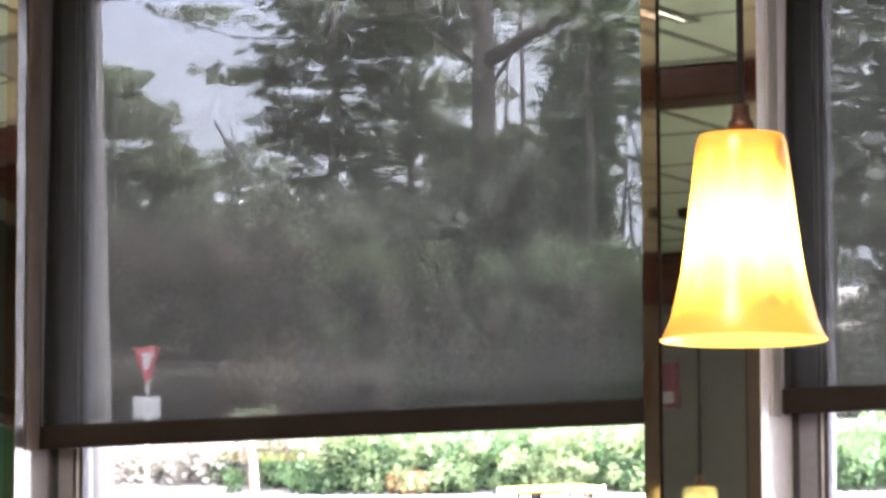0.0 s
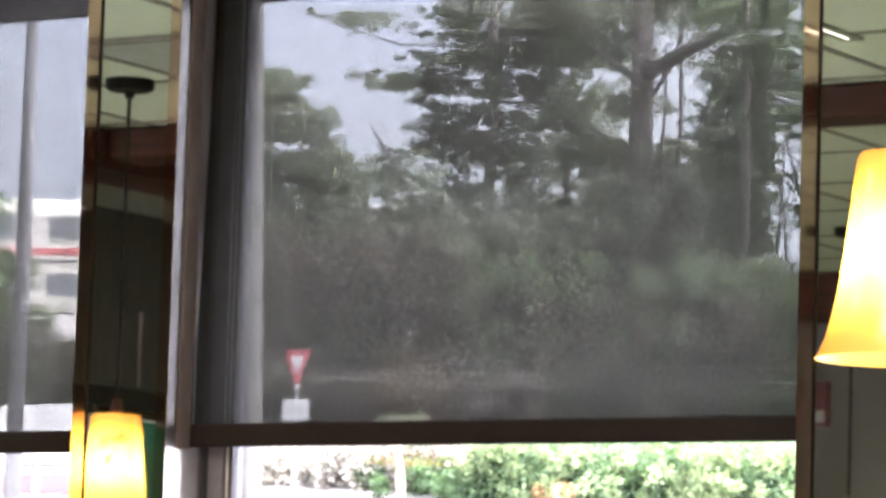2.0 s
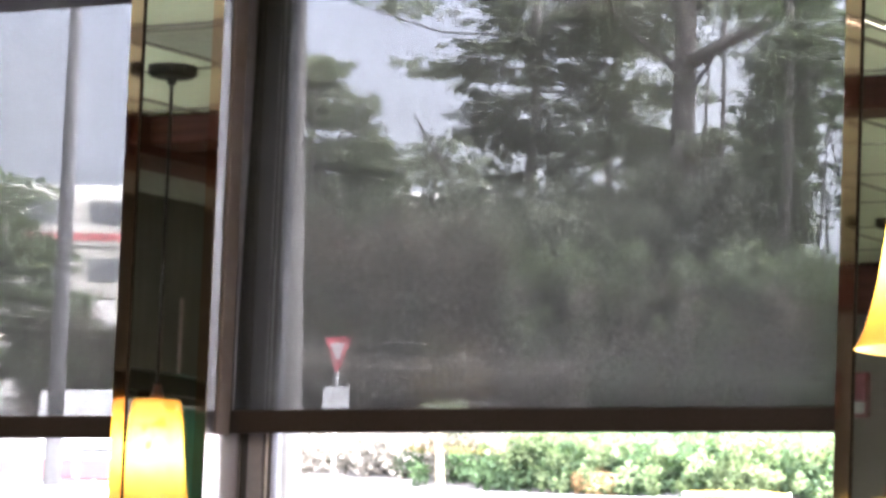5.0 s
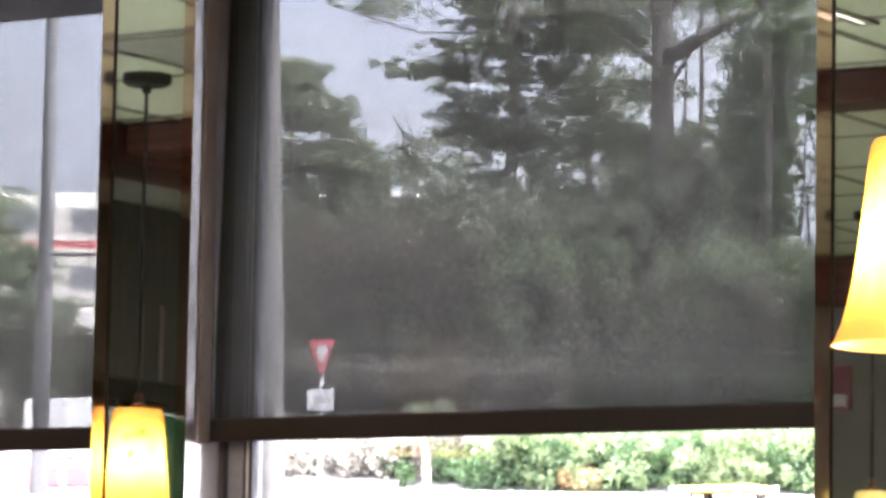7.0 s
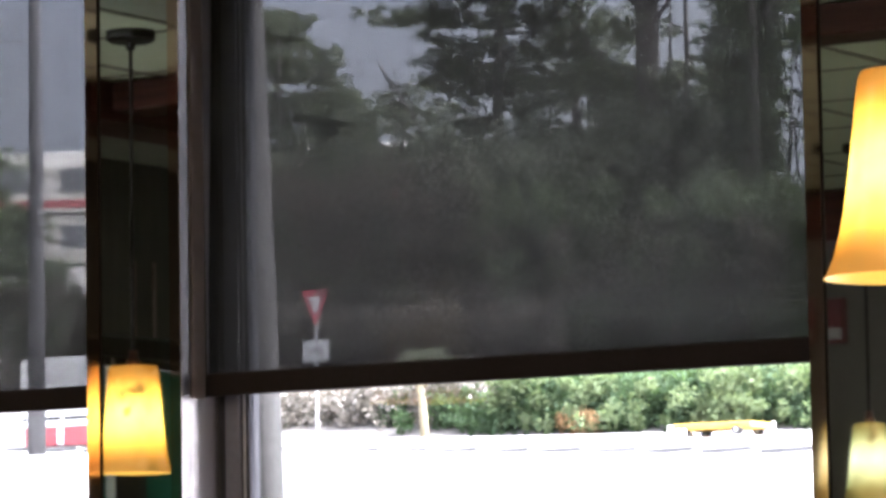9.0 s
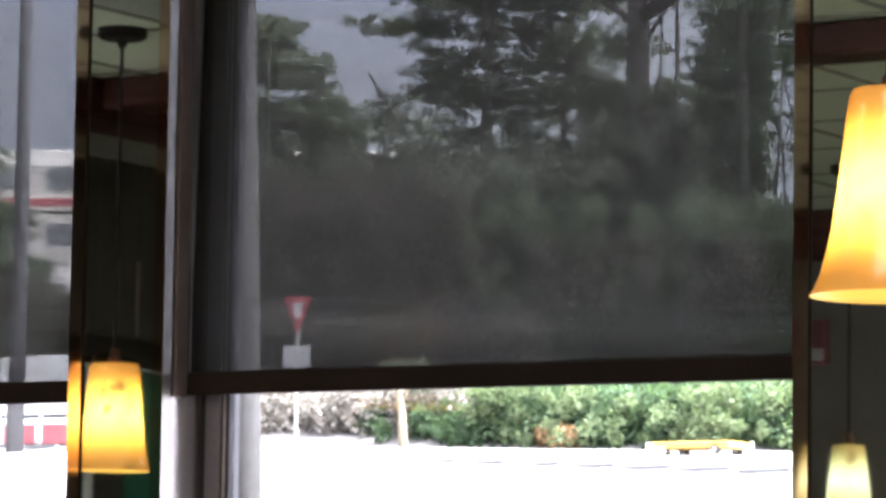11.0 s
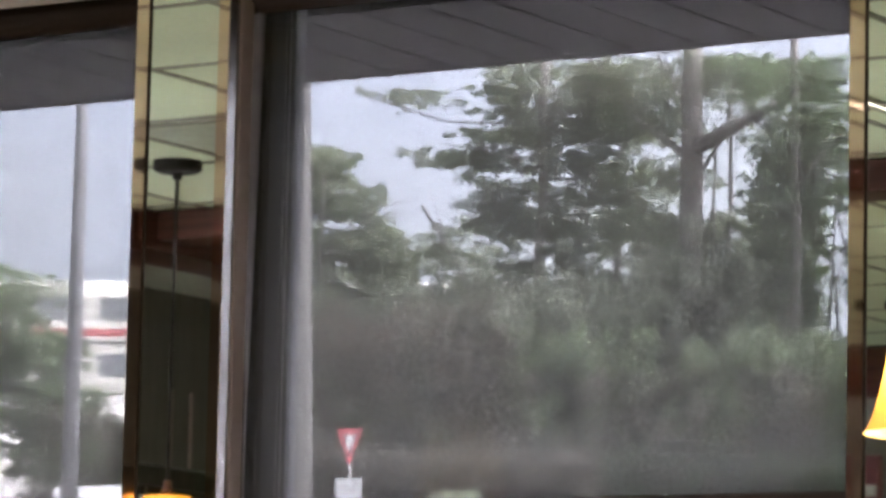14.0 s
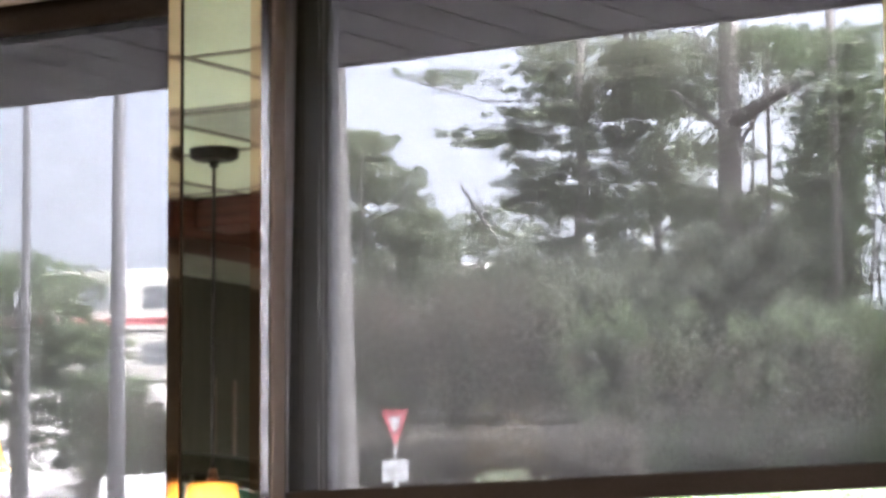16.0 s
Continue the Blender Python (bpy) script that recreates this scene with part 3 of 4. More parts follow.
for x in (-8.4, -7.55, -6.62, -5.7):
    tagged(part("wall_joint", box(x - 0.008, x + 0.008, BACK + 0.001, BACK + 0.006, 0.1, 2.715), DARK_JOINT), "dark joint between wall panels", "trim", "panel joints", "structure")
# glazed entrance in the west wall
door = empty("door_1", WEST - 0.1, 0, 0, "dark framed entrance door with green frosted panes", "door", kind="structure")
for y0, y1, mat in ((DY0, DY0 + 0.06, DARK_WALL), (-0.10, 0.09, DARK_WALL), (0.094, 0.118, WHITE_PAINT), (DY1 - 0.06, DY1, DARK_WALL)):
    part("post", box(-0.03, 0.03, y0, y1, 0.0, DZ), mat, door)
part("top_rail", box(-0.03, 0.03, DY0 + 0.06, DY1 - 0.06, DZ - 0.03, DZ), DARK_WALL, door)
for y0, y1 in ((DY0 + 0.062, -0.102), (0.12, DY1 - 0.062)):
    part("pane", box(-0.003, 0.003, y0, y1, 0.0, DZ - 0.032), FROSTED, door, "green frosted pane")
for y in (0.76, 0.88, 1.39):
    tagged(part("wall_trim", box(-8.299, -8.29, y - 0.006, y + 0.006, 2.25, 2.52), TAUPE), "thin upright metal trim on the dark wall", "trim", "wall trims", "structure")

# ---------------- ground ----------------
prof = [(-3000, -0.25), (15, -0.25), (109.5, 7.95), (110.5, 8.3), (140, 16.3), (146, 17.9), (160, 17.9), (400, 18.0), (4000, 18.0)]


def ground_z(y, x=-71.0):
    """Height of the ground, which falls a little towards the east beyond the kerb."""
    fall = 0.024 * (min(max(x, -150.0), 0.0) + 71.0) * min(max((y - 15) / 94.5, 0.0), 1.0)
    return float(np.interp(y, [p[0] for p in prof], [p[1] for p in prof])) - fall


vs, fs = [], []
cols = (-4000, -150, -71, 0, 4000)
for i, (y, z) in enumerate(prof):
    vs += [(x, y, ground_z(y, x)) for x in cols]
    if i:
        for k in range(4):
            fs.append((5 * i - 5 + k, 5 * i - 4 + k, 5 * i + 1 + k, 5 * i + k))
ground = link_mesh("ground", vs, fs, CONCRETE)
ground.data.materials.append(EARTH)
for p in ground.data.polygons:
    if p.index >= 8:
        p.material_index = 1
tagged(ground, "pale concrete yard rising to a reddish earth bank", "ground", kind="structure")


def on_ray(az, el, y):
    """The place at az, el in the upright plane at y."""
    d = y / math.cos(radians(az))
    return Vector((-y * math.tan(radians(az)), y, 1.15 + d * math.tan(radians(el))))


# ---------------- foliage ----------------
def leaves(clumps, per, size, rng, flat=1.0):
    """Many small leaf blades round clump centres: (x, y, z, rx, ry, rz)."""
    c = np.array(clumps)
    n = len(c) * per
    idx = np.repeat(np.arange(len(c)), per)
    d = rng.normal(size=(n, 3))
    d *= (rng.random(n) ** 0.45 / np.linalg.norm(d, axis=1))[:, None]
    pos = c[idx, :3] + d * c[idx, 3:6]
    a = rng.normal(size=(n, 3))
    a[:, 2] *= flat
    a /= np.linalg.norm(a, axis=1)[:, None]
    b = np.cross(a, rng.normal(size=(n, 3)))
    b /= np.linalg.norm(b, axis=1)[:, None]
    s = size * (0.6 + 0.8 * rng.random(n))[:, None]
    v = np.stack([pos - a * s, pos + b * s * 0.45, pos + a * s, pos - b * s * 0.45], 1).reshape(-1, 3)
    f = np.arange(n * 4).reshape(-1, 4)
    return v, f


def fast_mesh(name, v, f, mat, parent=None):
    me = bpy.data.meshes.new(name)
    me.vertices.add(len(v))
    me.vertices.foreach_set("co", np.asarray(v, dtype=np.float32).ravel())
    me.loops.add(f.size)
    me.loops.foreach_set("vertex_index", f.ravel().astype(np.int32))
    me.polygons.add(len(f))
    me.polygons.foreach_set("loop_start", np.arange(0, f.size, 4, dtype=np.int32))
    me.update(calc_edges=True)
    me.materials.append(mat)
    ob = new(name, me)
    ob.parent = parent
    return ob


def tree(name, label, az, y, trunk_r, el_top, crown, limbs, mat, bark, rng, per=44, leaf=0.085, lean=0.0, twigs=5):
    """A tree: crown rows are (az, el, half width az, half height el, clumps)."""
    base = on_ray(az, 0, y)
    gz = ground_z(y, base.x)
    t = empty(name, base.x, y, gz, label, "tree", "trees on the bank")
    top = on_ray(az + lean, el_top, y)
    pts = [Vector((0, 0, -0.3))]
    sway = min(0.08, 0.01 * (top.z - gz))
    for k in range(1, 7):
        f = k / 6
        pts.append(Vector(((top.x - base.x) * f + rng.normal() * sway, rng.normal() * sway, (top.z - gz) * f)))
    part("trunk", tube(pts, [trunk_r * (1.15 - 0.45 * k / 6) for k in range(7)], 10), bark, t, smooth=True)
    for az0, el0, az1, el1, r in limbs:
        a, b = on_ray(az0, el0, y), on_ray(az1, el1, y)
        org = Vector((base.x, y, gz))
        mid = (a + b) / 2 + Vector((0, rng.normal() * 0.4, -0.12 * (b - a).length * 0.5))
        part("limb", tube([a - org, mid - org, b - org], [r, r * 0.75, r * 0.4], 8), bark, t, smooth=True)
    # fine twigs off the limbs
    tw = bmesh.new()
    for az0, el0, az1, el1, r in limbs:
        for _ in range(twigs):
            f = rng.uniform(0.25, 1.0)
            a = on_ray(az0 + (az1 - az0) * f, el0 + (el1 - el0) * f, y) - Vector((base.x, y, gz))
            d = Vector((rng.normal() * 1.0, rng.normal() * 0.6, rng.uniform(-0.2, 1.1)))
            e = a + d * rng.uniform(0.5, 1.1)
            tube([a, (a + e) / 2 + Vector((rng.normal() * 0.1, 0, rng.normal() * 0.1)), e], [r * 0.35 + 0.008, r * 0.25 + 0.006, 0.008], 5, tw)
    tagged(part("twigs", tw, bark, t), kind="stuff")
    clumps = []
    for ca, ce, wa, he, n in crown:
        for _ in range(int(n * 3.3)):
            u, w = rng.uniform(-1, 1), rng.uniform(-1, 1)
            p = on_ray(ca + u * wa, ce + w * he, y)
            r = rng.uniform(0.16, 0.42)
            clumps.append((p.x - base.x, 0.9 + rng.normal() * 0.7, p.z - gz, r * 1.5, r * 1.2, r * rng.uniform(0.45, 0.9)))
    v, f = leaves(clumps, per, leaf, rng)
    fast_mesh("crown", v, f, mat, t)
    return t


rng = np.random.default_rng(7)
# pine with a straight trunk and level boughs
tree("pine_tree", "tall pine with level needle boughs", 31.13, 127, 0.24, 10.6,
     [(31.1, 9.95, 1.0, 0.55, 112), (33.2, 9.97, 0.6, 0.1, 7), (31.2, 9.25, 1.15, 0.3, 58), (30.3, 9.95, 0.55, 0.5, 44), (32.5, 9.1, 0.7, 0.1, 18), (30.4, 8.7, 0.6, 0.4, 34), (31.65, 8.4, 0.65, 0.42, 66), (30.7, 8.0, 0.7, 0.2, 14), (31.3, 7.7, 0.8, 0.2, 16), (30.9, 7.3, 0.7, 0.15, 8)],
     [(31.13, 9.6, 33.9, 9.98, 0.05), (31.13, 9.1, 32.2, 9.25, 0.06), (31.13, 8.8, 30.2, 8.95, 0.06), (31.13, 8.2, 31.9, 8.35, 0.06), (31.13, 9.6, 30.4, 9.9, 0.05), (31.13, 7.8, 30.3, 7.95, 0.05)], PINE, BARK, rng)
# forked tree
tree("forked_tree", "tall forked tree with a heavy side limb", 28.95, 126, 0.5, 11.2,
     [(29.6, 10.3, 0.8, 0.35, 30), (30.0, 9.7, 0.5, 0.2, 14), (29.3, 9.8, 0.35, 0.3, 10), (28.3, 10.4, 0.8, 0.22, 30), (29.6, 8.9, 0.7, 0.16, 14), (29.8, 8.2, 0.5, 0.2, 18), (28.5, 8.1, 0.4, 0.3, 18), (29.3, 7.6, 0.5, 0.6, 70), (28.4, 7.4, 0.4, 0.35, 20)],
     [(28.93, 9.25, 27.4, 10.1, 0.32), (28.95, 9.1, 30.5, 10.55, 0.16), (28.93, 9.9, 29.6, 10.9, 0.1), (28.9, 8.8, 28.3, 10.2, 0.09), (28.94, 8.1, 29.9, 8.6, 0.08), (28.45, 6.9, 28.4, 10.4, 0.13), (28.62, 6.9, 28.6, 9.4, 0.1)], PINE, BARK, rng)
# dense broad tree on the right side
tree("ivy_tree", "tree overgrown with dense leaves", 27.42, 122, 0.22, 10.9,
     [(27.75, 8.85, 0.4, 0.5, 44), (27.75, 7.9, 0.42, 0.5, 60), (27.75, 7.0, 0.45, 0.6, 70), (27.45, 8.2, 0.16, 1.2, 36), (27.42, 10.0, 0.12, 0.6, 12), (27.7, 10.35, 0.9, 0.3, 34), (27.6, 9.5, 0.35, 0.4, 26), (26.9, 9.6, 0.4, 0.5, 22), (26.75, 8.7, 0.35, 0.3, 14), (26.8, 7.6, 0.3, 0.4, 10)],
     [(27.5, 8.6, 26.8, 9.5, 0.1), (27.5, 9.3, 28.2, 9.8, 0.1), (26.95, 6.6, 26.85, 8.6, 0.06), (26.8, 6.6, 26.6, 8.2, 0.05)], LEAF, BARK, rng)
tree("slim_tree", "slim tree with a leaning bare stem", 31.4, 124, 0.13, 6.4,
     [(32.95, 7.9, 0.2, 0.3, 5)], [(31.2, 6.3, 32.1, 7.0, 0.14), (32.1, 7.0, 32.9, 8.4, 0.12), (32.6, 7.8, 32.75, 8.5, 0.04)], PINE, BARK, rng, lean=0.2, twigs=1)
tree("young_tree", "young leafy tree with an airy crown", 34.35, 121, 0.12, 8.9,
     [(34.6, 9.0, 0.4, 0.2, 34), (34.3, 8.45, 0.5, 0.25, 40), (34.1, 7.7, 0.8, 0.35, 70), (33.75, 7.85, 0.35, 0.3, 14), (34.2, 7.2, 0.8, 0.25, 34)],
     [(34.3, 7.6, 33.6, 8.3, 0.05), (34.35, 8.0, 34.8, 8.8, 0.05)], PINE, BARK, rng)
tree("broad_tree", "broad leafy tree beside the pole", 39.3, 118, 0.28, 7.3,
     [(39.3, 6.7, 0.8, 0.55, 60), (38.8, 5.9, 0.65, 0.5, 50), (38.3, 5.1, 0.55, 0.55, 44), (39.1, 5.7, 1.0, 0.7, 90), (39.6, 7.1, 0.5, 0.3, 24), (38.6, 4.8, 1.1, 0.5, 60)],
     [(39.3, 6.0, 38.7, 6.8, 0.08), (39.3, 6.2, 39.9, 7.2, 0.08)], LEAF, BARK, rng)
tree("roadside_tree", "slim tan trunk standing on the bank", 32.28, 109, 0.14, 4.0, [(32.33, 4.05, 0.2, 0.2, 7)], [(32.28, 3.7, 32.1, 4.05, 0.05)], PINE, TAN_BARK, rng, lean=0.12)


tree("dense_tree", "tall dense leafy tree by the next window", 24.0, 121, 0.35, 11.5,
     [(24.2, 9.8, 1.9, 1.5, 420), (24.2, 7.6, 2.1, 1.0, 330), (22.2, 8.6, 0.9, 2.2, 130)],
     [(24.0, 8.5, 24.9, 9.6, 0.1), (24.0, 9.0, 23.2, 10.0, 0.1)], PINE, BARK, rng)


# a second, airier row behind
tree("airy_tree", "airy leafy tree behind the pines", 30.0, 134, 0.16, 10.4,
     [(30.0, 9.0, 0.75, 0.9, 34), (30.2, 7.8, 0.8, 0.5, 34), (29.5, 8.2, 0.4, 0.6, 14)],
     [(30.0, 8.0, 30.6, 9.0, 0.06), (30.0, 8.5, 29.4, 9.5, 0.06), (30.0, 7.6, 29.3, 8.3, 0.05)], PINE, BARK, rng, 40, 0.09, twigs=1)
tree("airy_tree", "airy leafy tree with thin grey stems", 26.6, 133, 0.12, 10.8,
     [(26.7, 9.4, 0.6, 0.7, 22), (26.4, 8.0, 0.25, 0.3, 5), (28.2, 9.9, 0.7, 0.5, 22), (28.1, 8.5, 0.4, 0.6, 12)],
     [(26.6, 7.5, 26.9, 9.5, 0.05), (26.6, 8.0, 26.2, 9.6, 0.05)], PINE, BARK, rng, 40, 0.09, twigs=1)
tree("airy_tree", "airy leafy tree at the edge of the open sky", 32.6, 133, 0.06, 7.9,
     [(32.4, 7.9, 0.25, 0.3, 9), (32.5, 7.5, 0.6, 0.3, 14), (33.6, 7.35, 0.5, 0.25, 14)],
     [(32.6, 7.2, 32.3, 7.9, 0.04)], PINE, BARK, rng, 40, 0.09, twigs=1)


def thicket(name, label, spans, y0, y1, mat, leaf, per, rng, small=0.3, big=0.8):
    """Undergrowth that cannot be counted; spans are (az from, az to, el low, el top, clumps)."""
    clumps = []
    for a0, a1, e0, e1, n in spans:
        for _ in range(int(n * 1.8)):
            y = rng.uniform(y0, y1)
            p = on_ray(rng.uniform(a0, a1), e0 + (e1 - e0) * rng.random() ** 0.9, y)
            r = rng.uniform(small, big)
            clumps.append((p.x, y, max(p.z, ground_z(y, p.x) + 0.3), r, r, r * rng.uniform(0.7, 1.5)))
    v, f = leaves(clumps, per, leaf, rng)
    return tagged(fast_mesh(name, v, f, mat), label, "bushes", kind="stuff")


thicket("undergrowth", "dark dense undergrowth under the trees on the bank",
        [(27.35, 29.6, 3.6, 6.9, 330), (25.4, 27.35, 3.6, 6.35, 190), (29.2, 31.6, 3.6, 7.0, 330), (31.4, 33.3, 3.8, 6.9, 120), (29.4, 32.4, 6.4, 7.08, 180), (32.4, 34.8, 6.75, 7.02, 60), (33.0, 35.4, 4.2, 6.9, 84), (31.6, 35.2, 4.7, 6.4, 110), (21.0, 26.2, 3.6, 7.2, 330), (35.4, 38.4, 4.0, 5.1, 120), (27.9, 29.6, 6.8, 7.7, 60), (29.6, 33.6, 6.9, 7.5, 30)], 119, 134, UNDER, 0.11, 110, rng)
thicket("hedge", "sunlit green bushes along the edge of the yard",
        [(21.0, 31.6, 2.72, 3.75, 700), (31.6, 32.1, 3.2, 3.7, 16), (32.55, 32.8, 3.1, 3.55, 6), (21.0, 31.0, 2.72, 3.2, 160)], 109.7, 114.5, BUSH_LEAF, 0.10, 150, rng)
thicket("pale_bushes", "pale green bushes at the front of the hedge",
        [(26.6, 31.4, 3.1, 3.9, 70), (27.7, 28.3, 3.05, 3.5, 16)], 109, 110.5, LIGHT_LEAF, 0.09, 90, rng, 0.15, 0.5)
thicket("mid_brush", "lighter green brush among the dark undergrowth",
        [(25.0, 31.0, 3.6, 4.8, 230), (31.0, 33.4, 3.9, 5.4, 30), (32.2, 35.4, 3.75, 4.6, 50), (33.5, 34.9, 4.4, 5.7, 30), (25.0, 31.9, 3.8, 6.6, 120), (36.0, 38.2, 4.0, 5.0, 26)], 116.5, 118.5, LEAF, 0.10, 100, rng, 0.3, 0.9)
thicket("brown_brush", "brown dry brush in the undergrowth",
        [(31.5, 34.9, 4.2, 6.85, 115), (26.0, 31.5, 4.2, 6.0, 40), (35.5, 38.4, 3.8, 5.2, 50)], 115.5, 117.5, DIM_BRUSH, 0.10, 80, rng, 0.3, 0.8)
# brush seen below the hem, paled to carry the glare
thicket("dry_brush", "sparse brown brush on the earth bank, glare in its colour",
        [(30.8, 36.5, 3.1, 3.8, 260)], 110.6, 113, GLARE_BRUSH, 0.10, 80, rng)
# brush seen behind the blind, toned darker for the dimness there
thicket("bank_brush", "brown bare brush higher on the bank, in a dimmed tone",
        [(30.4, 36.5, 3.75, 4.75, 420)], 113, 115.5, DIM_BRUSH, 0.10, 80, rng)
thicket("rusty_bush", "rusty orange bush at the yard's edge", [(29.85, 30.3, 3.02, 3.25, 16)], 109.2, 109.9, ORANGE, 0.05, 110, rng, 0.2, 0.4)
cl = [(-13 + rng.normal() * 0.7, rng.uniform(-6, 5), rng.uniform(0, 3.6), 0.6, 0.6, 0.5) for _ in range(150)]
v, f = leaves(cl, 60, 0.09, rng)
tagged(fast_mesh("garden_hedge", v, f, LIGHT_LEAF), "green hedge outside the glazed entrance", "bushes", kind="stuff")

# ---------------- road sign, posts, poles ----------------
p = on_ray(33.85, 3.08, 106.5)
sign = empty("yield_sign", p.x, p.y, ground_z(106.5, p.x), "red and white triangular yield sign on a steel post", "road sign")
m = 106.5 / math.cos(radians(33.85)) * radians(1)
z0 = p.z - ground_z(106.5, p.x)
zt, zb = z0 + 2.06 * m, z0 + 1.60 * m
part("post", box(-0.04, 0.04, -0.03, 0.03, -0.2, zt), STEEL, sign, "pale steel post")
def triangle(half, top, low, y0, y1):
    bm = bmesh.new()
    a = [bm.verts.new(q) for q in ((-half, y0, top), (half, y0, top), (0.05, y0, low), (-0.05, y0, low))]
    b = [bm.verts.new((v.co.x, y1, v.co.z)) for v in a]
    for i in range(4):
        bm.faces.new((a[i], a[(i + 1) % 4], b[(i + 1) % 4], b[i]))
    bm.faces.new(a[::-1])
    bm.faces.new(b)
    return bm
part("sign_plate", triangle(0.54, zt, zb - 0.1, -0.035, -0.031), SIGN_RED, sign, "red triangular plate")
part("inner_plate", triangle(0.27, zt - 0.2, zb + 0.28, -0.042, -0.038), SIGN_WHITE, sign, "white inner triangle")
part("lower_plate", box(-0.52, 0.52, -0.035, -0.031, z0 + 1.03 * m, z0 + 1.34 * m), SIGN_WHITE, sign, "white plate under the triangle")
part("lettering", box(-0.3, 0.3, -0.042, -0.038, z0 + 1.14 * m, z0 + 1.22 * m), GREY_PAINT, sign, "plain grey bar of lettering")

p = on_ray(34.61, 3.0, 10.0)
post = empty("metal_post", p.x + 0.082, 10.0, -0.25, "grey painted round post outside the window", "post")
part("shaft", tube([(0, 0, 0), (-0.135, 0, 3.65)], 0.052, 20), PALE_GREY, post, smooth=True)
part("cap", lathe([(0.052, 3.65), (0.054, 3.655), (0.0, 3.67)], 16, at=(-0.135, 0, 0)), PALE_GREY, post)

def utility_pole(az, y, r, label):
    p = on_ray(az, 0, y)
    gz = ground_z(y, p.x)
    t = empty("utility_pole", p.x, y, gz, label, "utility pole", "utility poles")
    h = 1.15 + y / math.cos(radians(az)) * math.tan(radians(11.2)) - gz
    part("pole", tube([(0, 0, -0.3), (0.05, 0, h * 0.5), (0.02, 0, h)], [r * 1.25, r, r * 0.75], 14), POLE, t, smooth=True)
    part("crossarm", box(-1.2, 1.2, -0.06, 0.06, h - 0.7, h - 0.56), POLE, t)
    for x in (-1.1, -0.5, 0.5, 1.1):
        part("insulator", lathe([(0.03, h - 0.56), (0.06, h - 0.5), (0.03, h - 0.44), (0.05, h - 0.38), (0, h - 0.36)], 10, at=(x, 0, 0)), STEEL, t)
    part("box", box(-0.28, -0.12, -0.2, 0.1, h * 0.45, h * 0.45 + 0.6, 0.02), STEEL, t, "grey equipment box")
    return t


utility_pole(37.9, 104, 0.25, "weathered wooden utility pole with a grey box")
utility_pole(39.24, 101, 0.155, "weathered wooden utility pole behind a tree")
for k, (el, r) in enumerate(((8.85, 0.022), (8.5, 0.014), (8.15, 0.014), (9.15, 0.014))):
    a, b = on_ray(44.0, el + 0.05, 103), on_ray(35.2, el - 0.1, 103)
    c = (a + b) / 2 - Vector((0, 0, 0.25))
    tagged(part("power_line", tube([a, a * 0.75 + b * 0.25 - Vector((0, 0, 0.18)), c, a * 0.25 + b * 0.75 - Vector((0, 0, 0.18)), b], r, 5), GREY_PAINT), "thin dark overhead power line", "cable", "power lines", "structure")
for el in (5.12, 4.93, 4.78):
    a, b = on_ray(37.5, el + 0.04, 107), on_ray(25.0, el - 0.09, 107)
    tagged(part("power_line", tube([a, (a + b) / 2 - Vector((0, 0, 0.15)), b], 0.007, 5), GREY_PAINT), "pale overhead cable in front of the trees", "cable", "pale cables", "structure")

# ---------------- low kerb on the yard ----------------
kerb = None
for k in range(22):
    x = -83.0 + k * 2.2
    y = 100.0 - 0.35 * (x + 66)
    if kerb is None:
        kerb = part("kerb_stone", box(-1.0, 1.0, -0.09, 0.09, -0.05, 0.075, 0.012), KERB_GREY)
        tagged(kerb, "low grey kerb stone lying across the yard", "kerb", "kerb stones", "structure")
        kerb.rotation_euler.z = math.atan(-0.35)
        kerb.location = (x, y, ground_z(y, x))
    else:
        ob = kerb.copy()
        scene.collection.objects.link(ob)
        ob.location = (x, y, ground_z(y, x))

# ---------------- flatbed trailer and parked car ----------------
p = on_ray(28.0, 2.98, 105.5)
gz = ground_z(105.5, p.x)
trailer = empty("flatbed_trailer", p.x, 105.5, gz, "low yellow flatbed trailer parked by the hedge", "trailer")
part("deck", box(-1.25, 1.4, -0.8, 0.8, 0.16, 0.36, 0.05), YELLOW, trailer)
part("headboard", box(-1.5, -1.32, -0.7, 0.7, 0.06, 0.34, 0.03), WHITE_PAINT, trailer, "white headboard")
part("tool_box", box(-1.1, -0.75, -0.98, -0.82, -0.1, 0.2, 0.02), WHITE_PAINT, trailer, "white box under the deck")
part("drawbar", tube([(-1.3, 0, 0.2), (-1.72, 0, 0.12), (-1.75, 0, -0.15)], 0.04, 8), YELLOW, trailer)
part("stake", box(1.72, 1.79, -0.05, 0.05, -0.1, 0.36), WHITE_PAINT, trailer, "white stake")
for x in (-0.9, 0.9):
    for y in (-0.7, 0.7):
        wheel = part("wheel", tube([(x, y - 0.1, 0.13), (x, y + 0.1, 0.13)], 0.15, 20), TRAIN_DARK, trailer)
        part("rim", tube([(x, y - 0.105, 0.13), (x, y + 0.105, 0.13)], 0.08, 16), SIGN_WHITE, wheel, "pale rim")


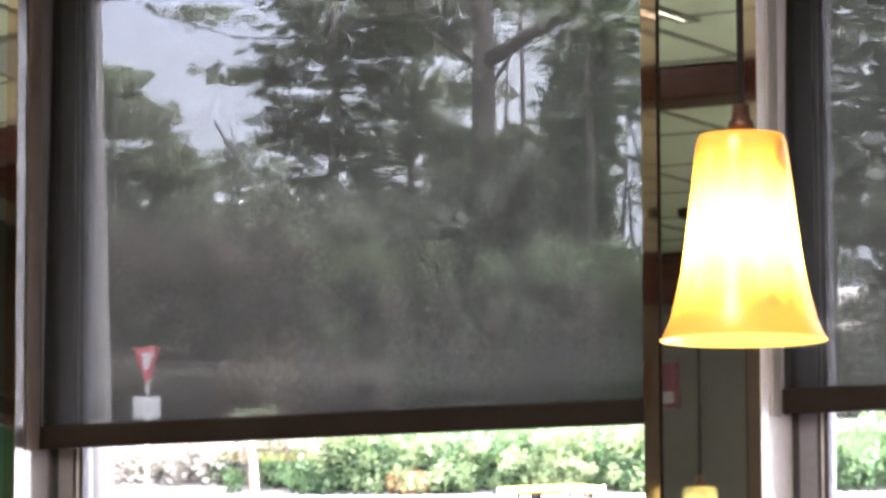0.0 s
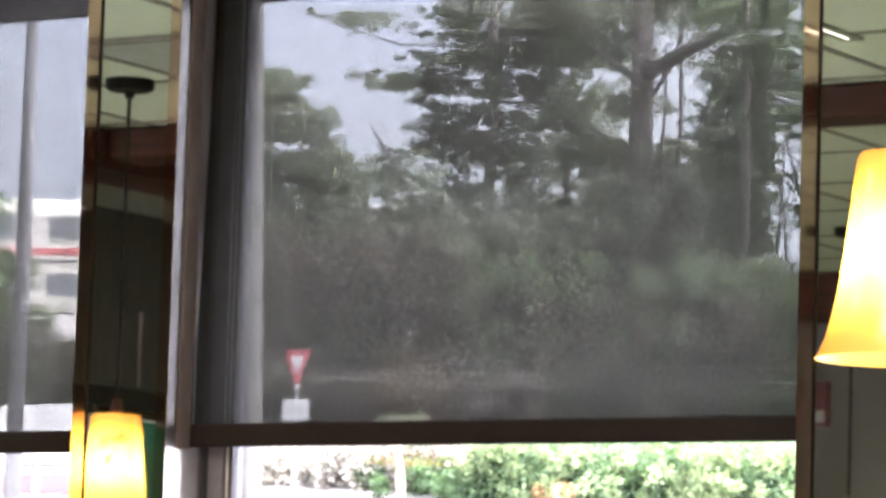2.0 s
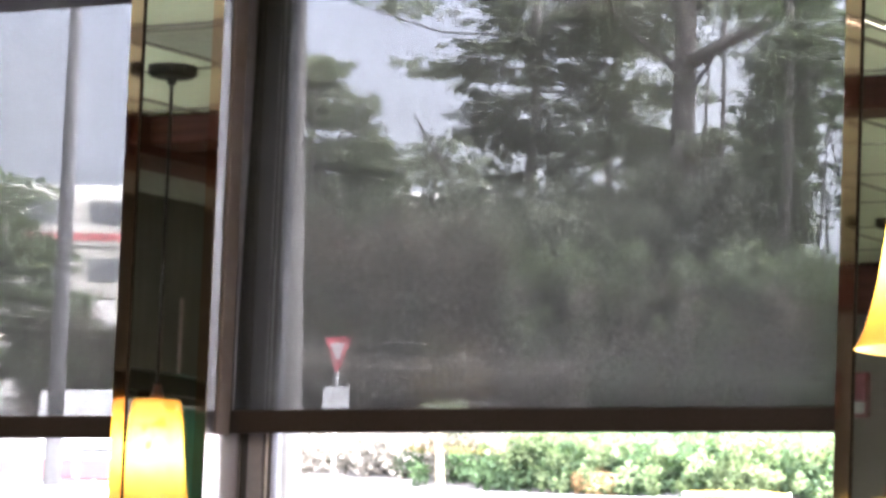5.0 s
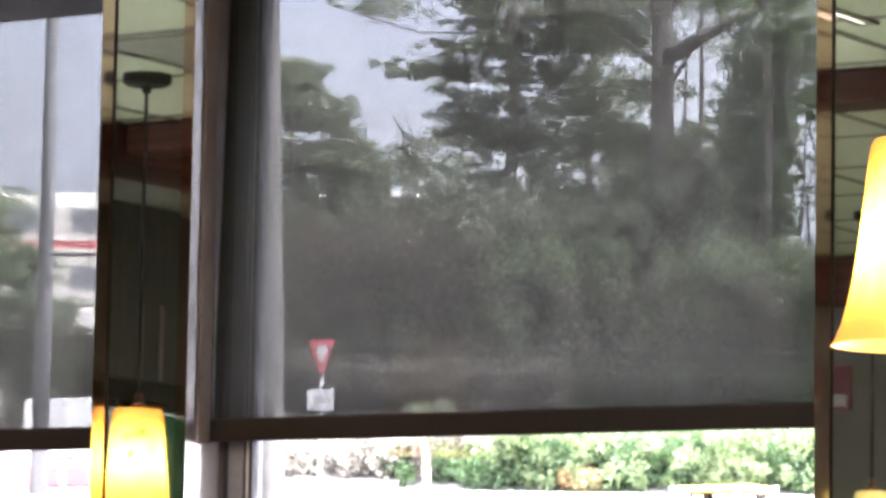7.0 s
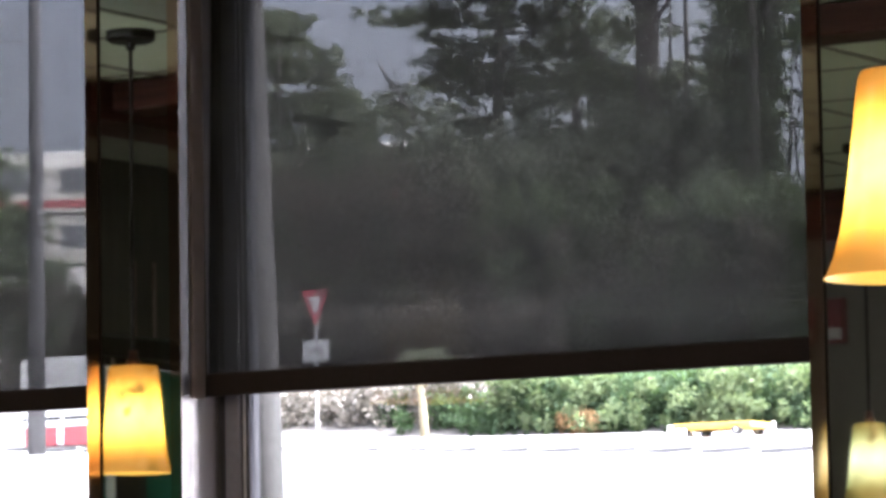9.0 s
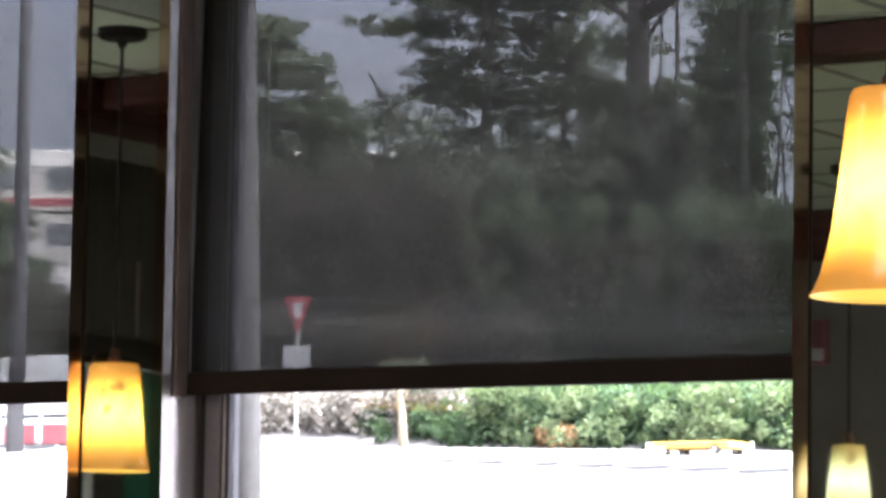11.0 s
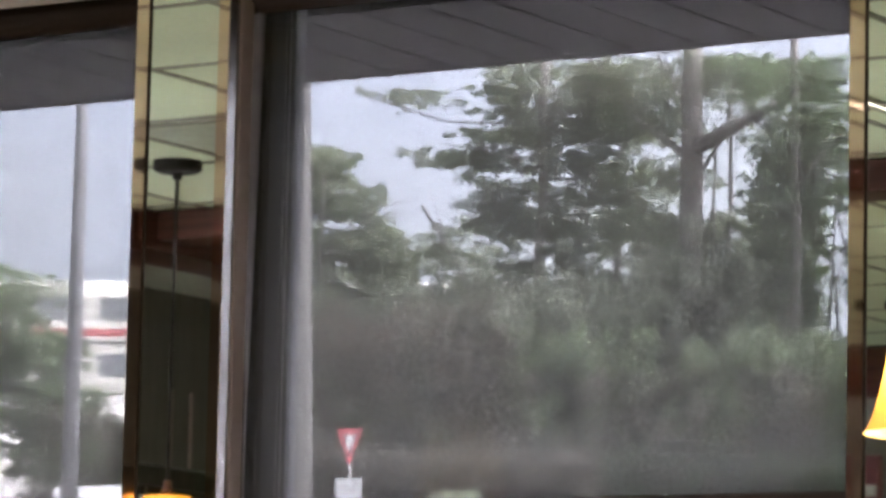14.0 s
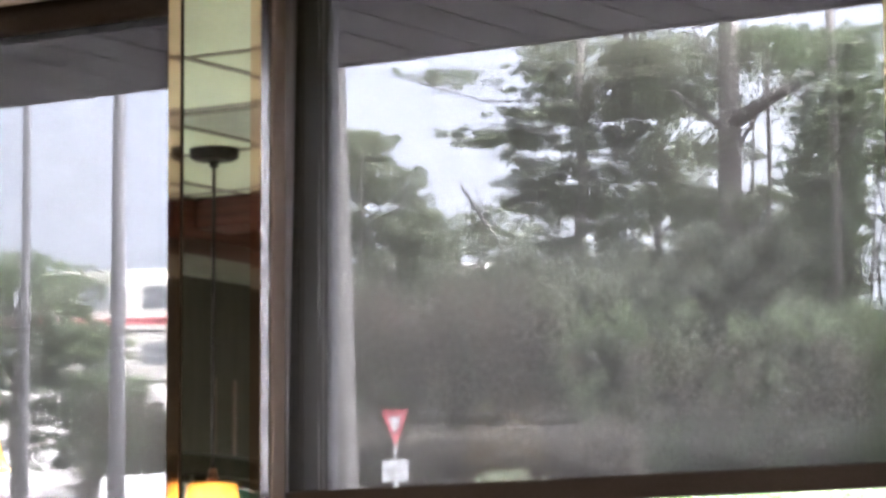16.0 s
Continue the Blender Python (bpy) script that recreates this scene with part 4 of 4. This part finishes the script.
def van(x, y):
    """A tall delivery van seen from the side, nose to the east."""
    t = empty("delivery_van", x, y, ground_z(y, x), "tall white delivery van parked behind the barrier", "van")
    side = [(-2.75, 0.45), (-2.75, 2.85), (-2.6, 3.0), (1.1, 3.0), (1.5, 2.8), (2.1, 1.75), (2.7, 1.5), (2.75, 0.45)]
    bm = bmesh.new()
    a, b = ([bm.verts.new((px, py, pz)) for px, pz in side] for py in (-1.0, 1.0))
    for i in range(len(side)):
        bm.faces.new((a[i], a[(i + 1) % 8], b[(i + 1) % 8], b[i]))
    bm.faces.new(a[::-1])
    bm.faces.new(b)
    bmesh.ops.bevel(bm, geom=list(bm.edges), offset=0.05, segments=2, affect="EDGES")
    part("body", bm, WHITE_PAINT, t)
    part("side_window", box(0.75, 1.6, -1.012, -1.003, 1.8, 2.45, 0.003), TRAIN_GLASS, t, "dark cab window")
    part("rub_strip", box(-2.6, 2.6, -1.02, -1.003, 0.85, 0.97, 0.004), TRAIN_DARK, t, "dark rubbing strip")
    part("bumper", box(2.72, 2.84, -0.95, 0.95, 0.35, 0.62, 0.03), TRAIN_DARK, t)
    part("headlight", box(2.66, 2.765, -0.9, -0.6, 1.0, 1.25, 0.02), SIGN_WHITE, t, "pale headlight")
    part("mirror", box(1.62, 1.74, -1.25, -1.02, 1.85, 2.15, 0.02), TRAIN_DARK, t)
    for wx in (-1.75, 1.8):
        for wy in (-0.92, 0.92):
            tyre = part("wheel", tube([(wx, wy - 0.11, 0.36), (wx, wy + 0.11, 0.36)], 0.36, 24), TRAIN_DARK, t)
            part("rim", tube([(wx, wy - 0.118, 0.36), (wx, wy + 0.118, 0.36)], 0.2, 18), STEEL, tyre, "steel rim")
    return t


van(-81.75, 108.6)


def barrier(az, y):
    p = on_ray(az, 0, y)
    t = empty("road_barrier", p.x, y, ground_z(y, p.x), "red and white roadside barrier board on posts", "barrier", "road barriers")
    part("board", box(-1.55, 1.55, -0.03, 0.03, 0.12, 0.92, 0.01), WHITE_PAINT, t, "white board")
    for x in (-0.83, 0.83):
        part("panel", box(x - 0.68, x + 0.68, -0.042, -0.034, 0.06, 0.72), FADED_RED, t, "faded red panel")
    for x in (-1.45, 0.0, 1.45):
        part("post", box(x - 0.06, x + 0.06, 0.035, 0.12, -0.1, 1.15, 0.01), STEEL, t)
    return t


barrier(37.55, 107)
barrier(38.95, 107)

# ---------------- train on the embankment ----------------
def train_car(x, y, first=None):
    car = empty("train_car", x, y, 0, "pale double-deck train car with a red stripe", "train car", "train cars")
    L = 25.0
    outline = [(-1.5, 1.45), (-1.5, 6.1), (-1.25, 6.75), (0, 7.0), (1.25, 6.75), (1.5, 6.1), (1.5, 1.45)]
    part("body", prism(outline, -L / 2, L / 2), TRAIN_WHITE, car)
    part("stripe", box(-L / 2, L / 2, -1.515, -1.502, 4.15, 4.5), TRAIN_RED, car, "red stripe")
    part("stripe", box(-L / 2, L / 2, -1.515, -1.502, 3.78, 3.92), TRAIN_DARK, car, "thin dark stripe")
    part("underframe", box(-L / 2 + 0.5, L / 2 - 0.5, -1.3, 1.3, 0.75, 1.44), TRAIN_DARK, car)
    pane = None
    for z in (2.2, 4.9):
        for k in range(8):
            if pane is None:
                pane = part("window", box(-0.85, 0.85, -1.512, -1.49, 0, 1.1, 0.004), TRAIN_GLASS, car)
                ob = pane
            else:
                ob = new("window", pane.data)
                ob.parent = car
            ob.location = (-L / 2 + 2.0 + k * 3.0, 0, z)
    for bx in (-8.5, 8.5):
        for dx in (-1.2, 1.2):
            part("wheel", tube([(bx + dx, -0.85, 0.46), (bx + dx, 0.85, 0.46)], 0.45, 18), TRAIN_DARK, car)
    return car


# the line runs past the yard at a slant
LINE = Matrix.Translation((-115.0, 150.0, ground_z(150))) @ Matrix.Rotation(radians(25), 4, "Z")
one = train_car(0.0, 0.0)
one.matrix_world = LINE @ Matrix.Translation((8.5, 0, 0))
for k in range(1, 4):
    copy_thing(one, LINE @ Matrix.Translation((8.5 - 25.6 * k, 0, 0)))
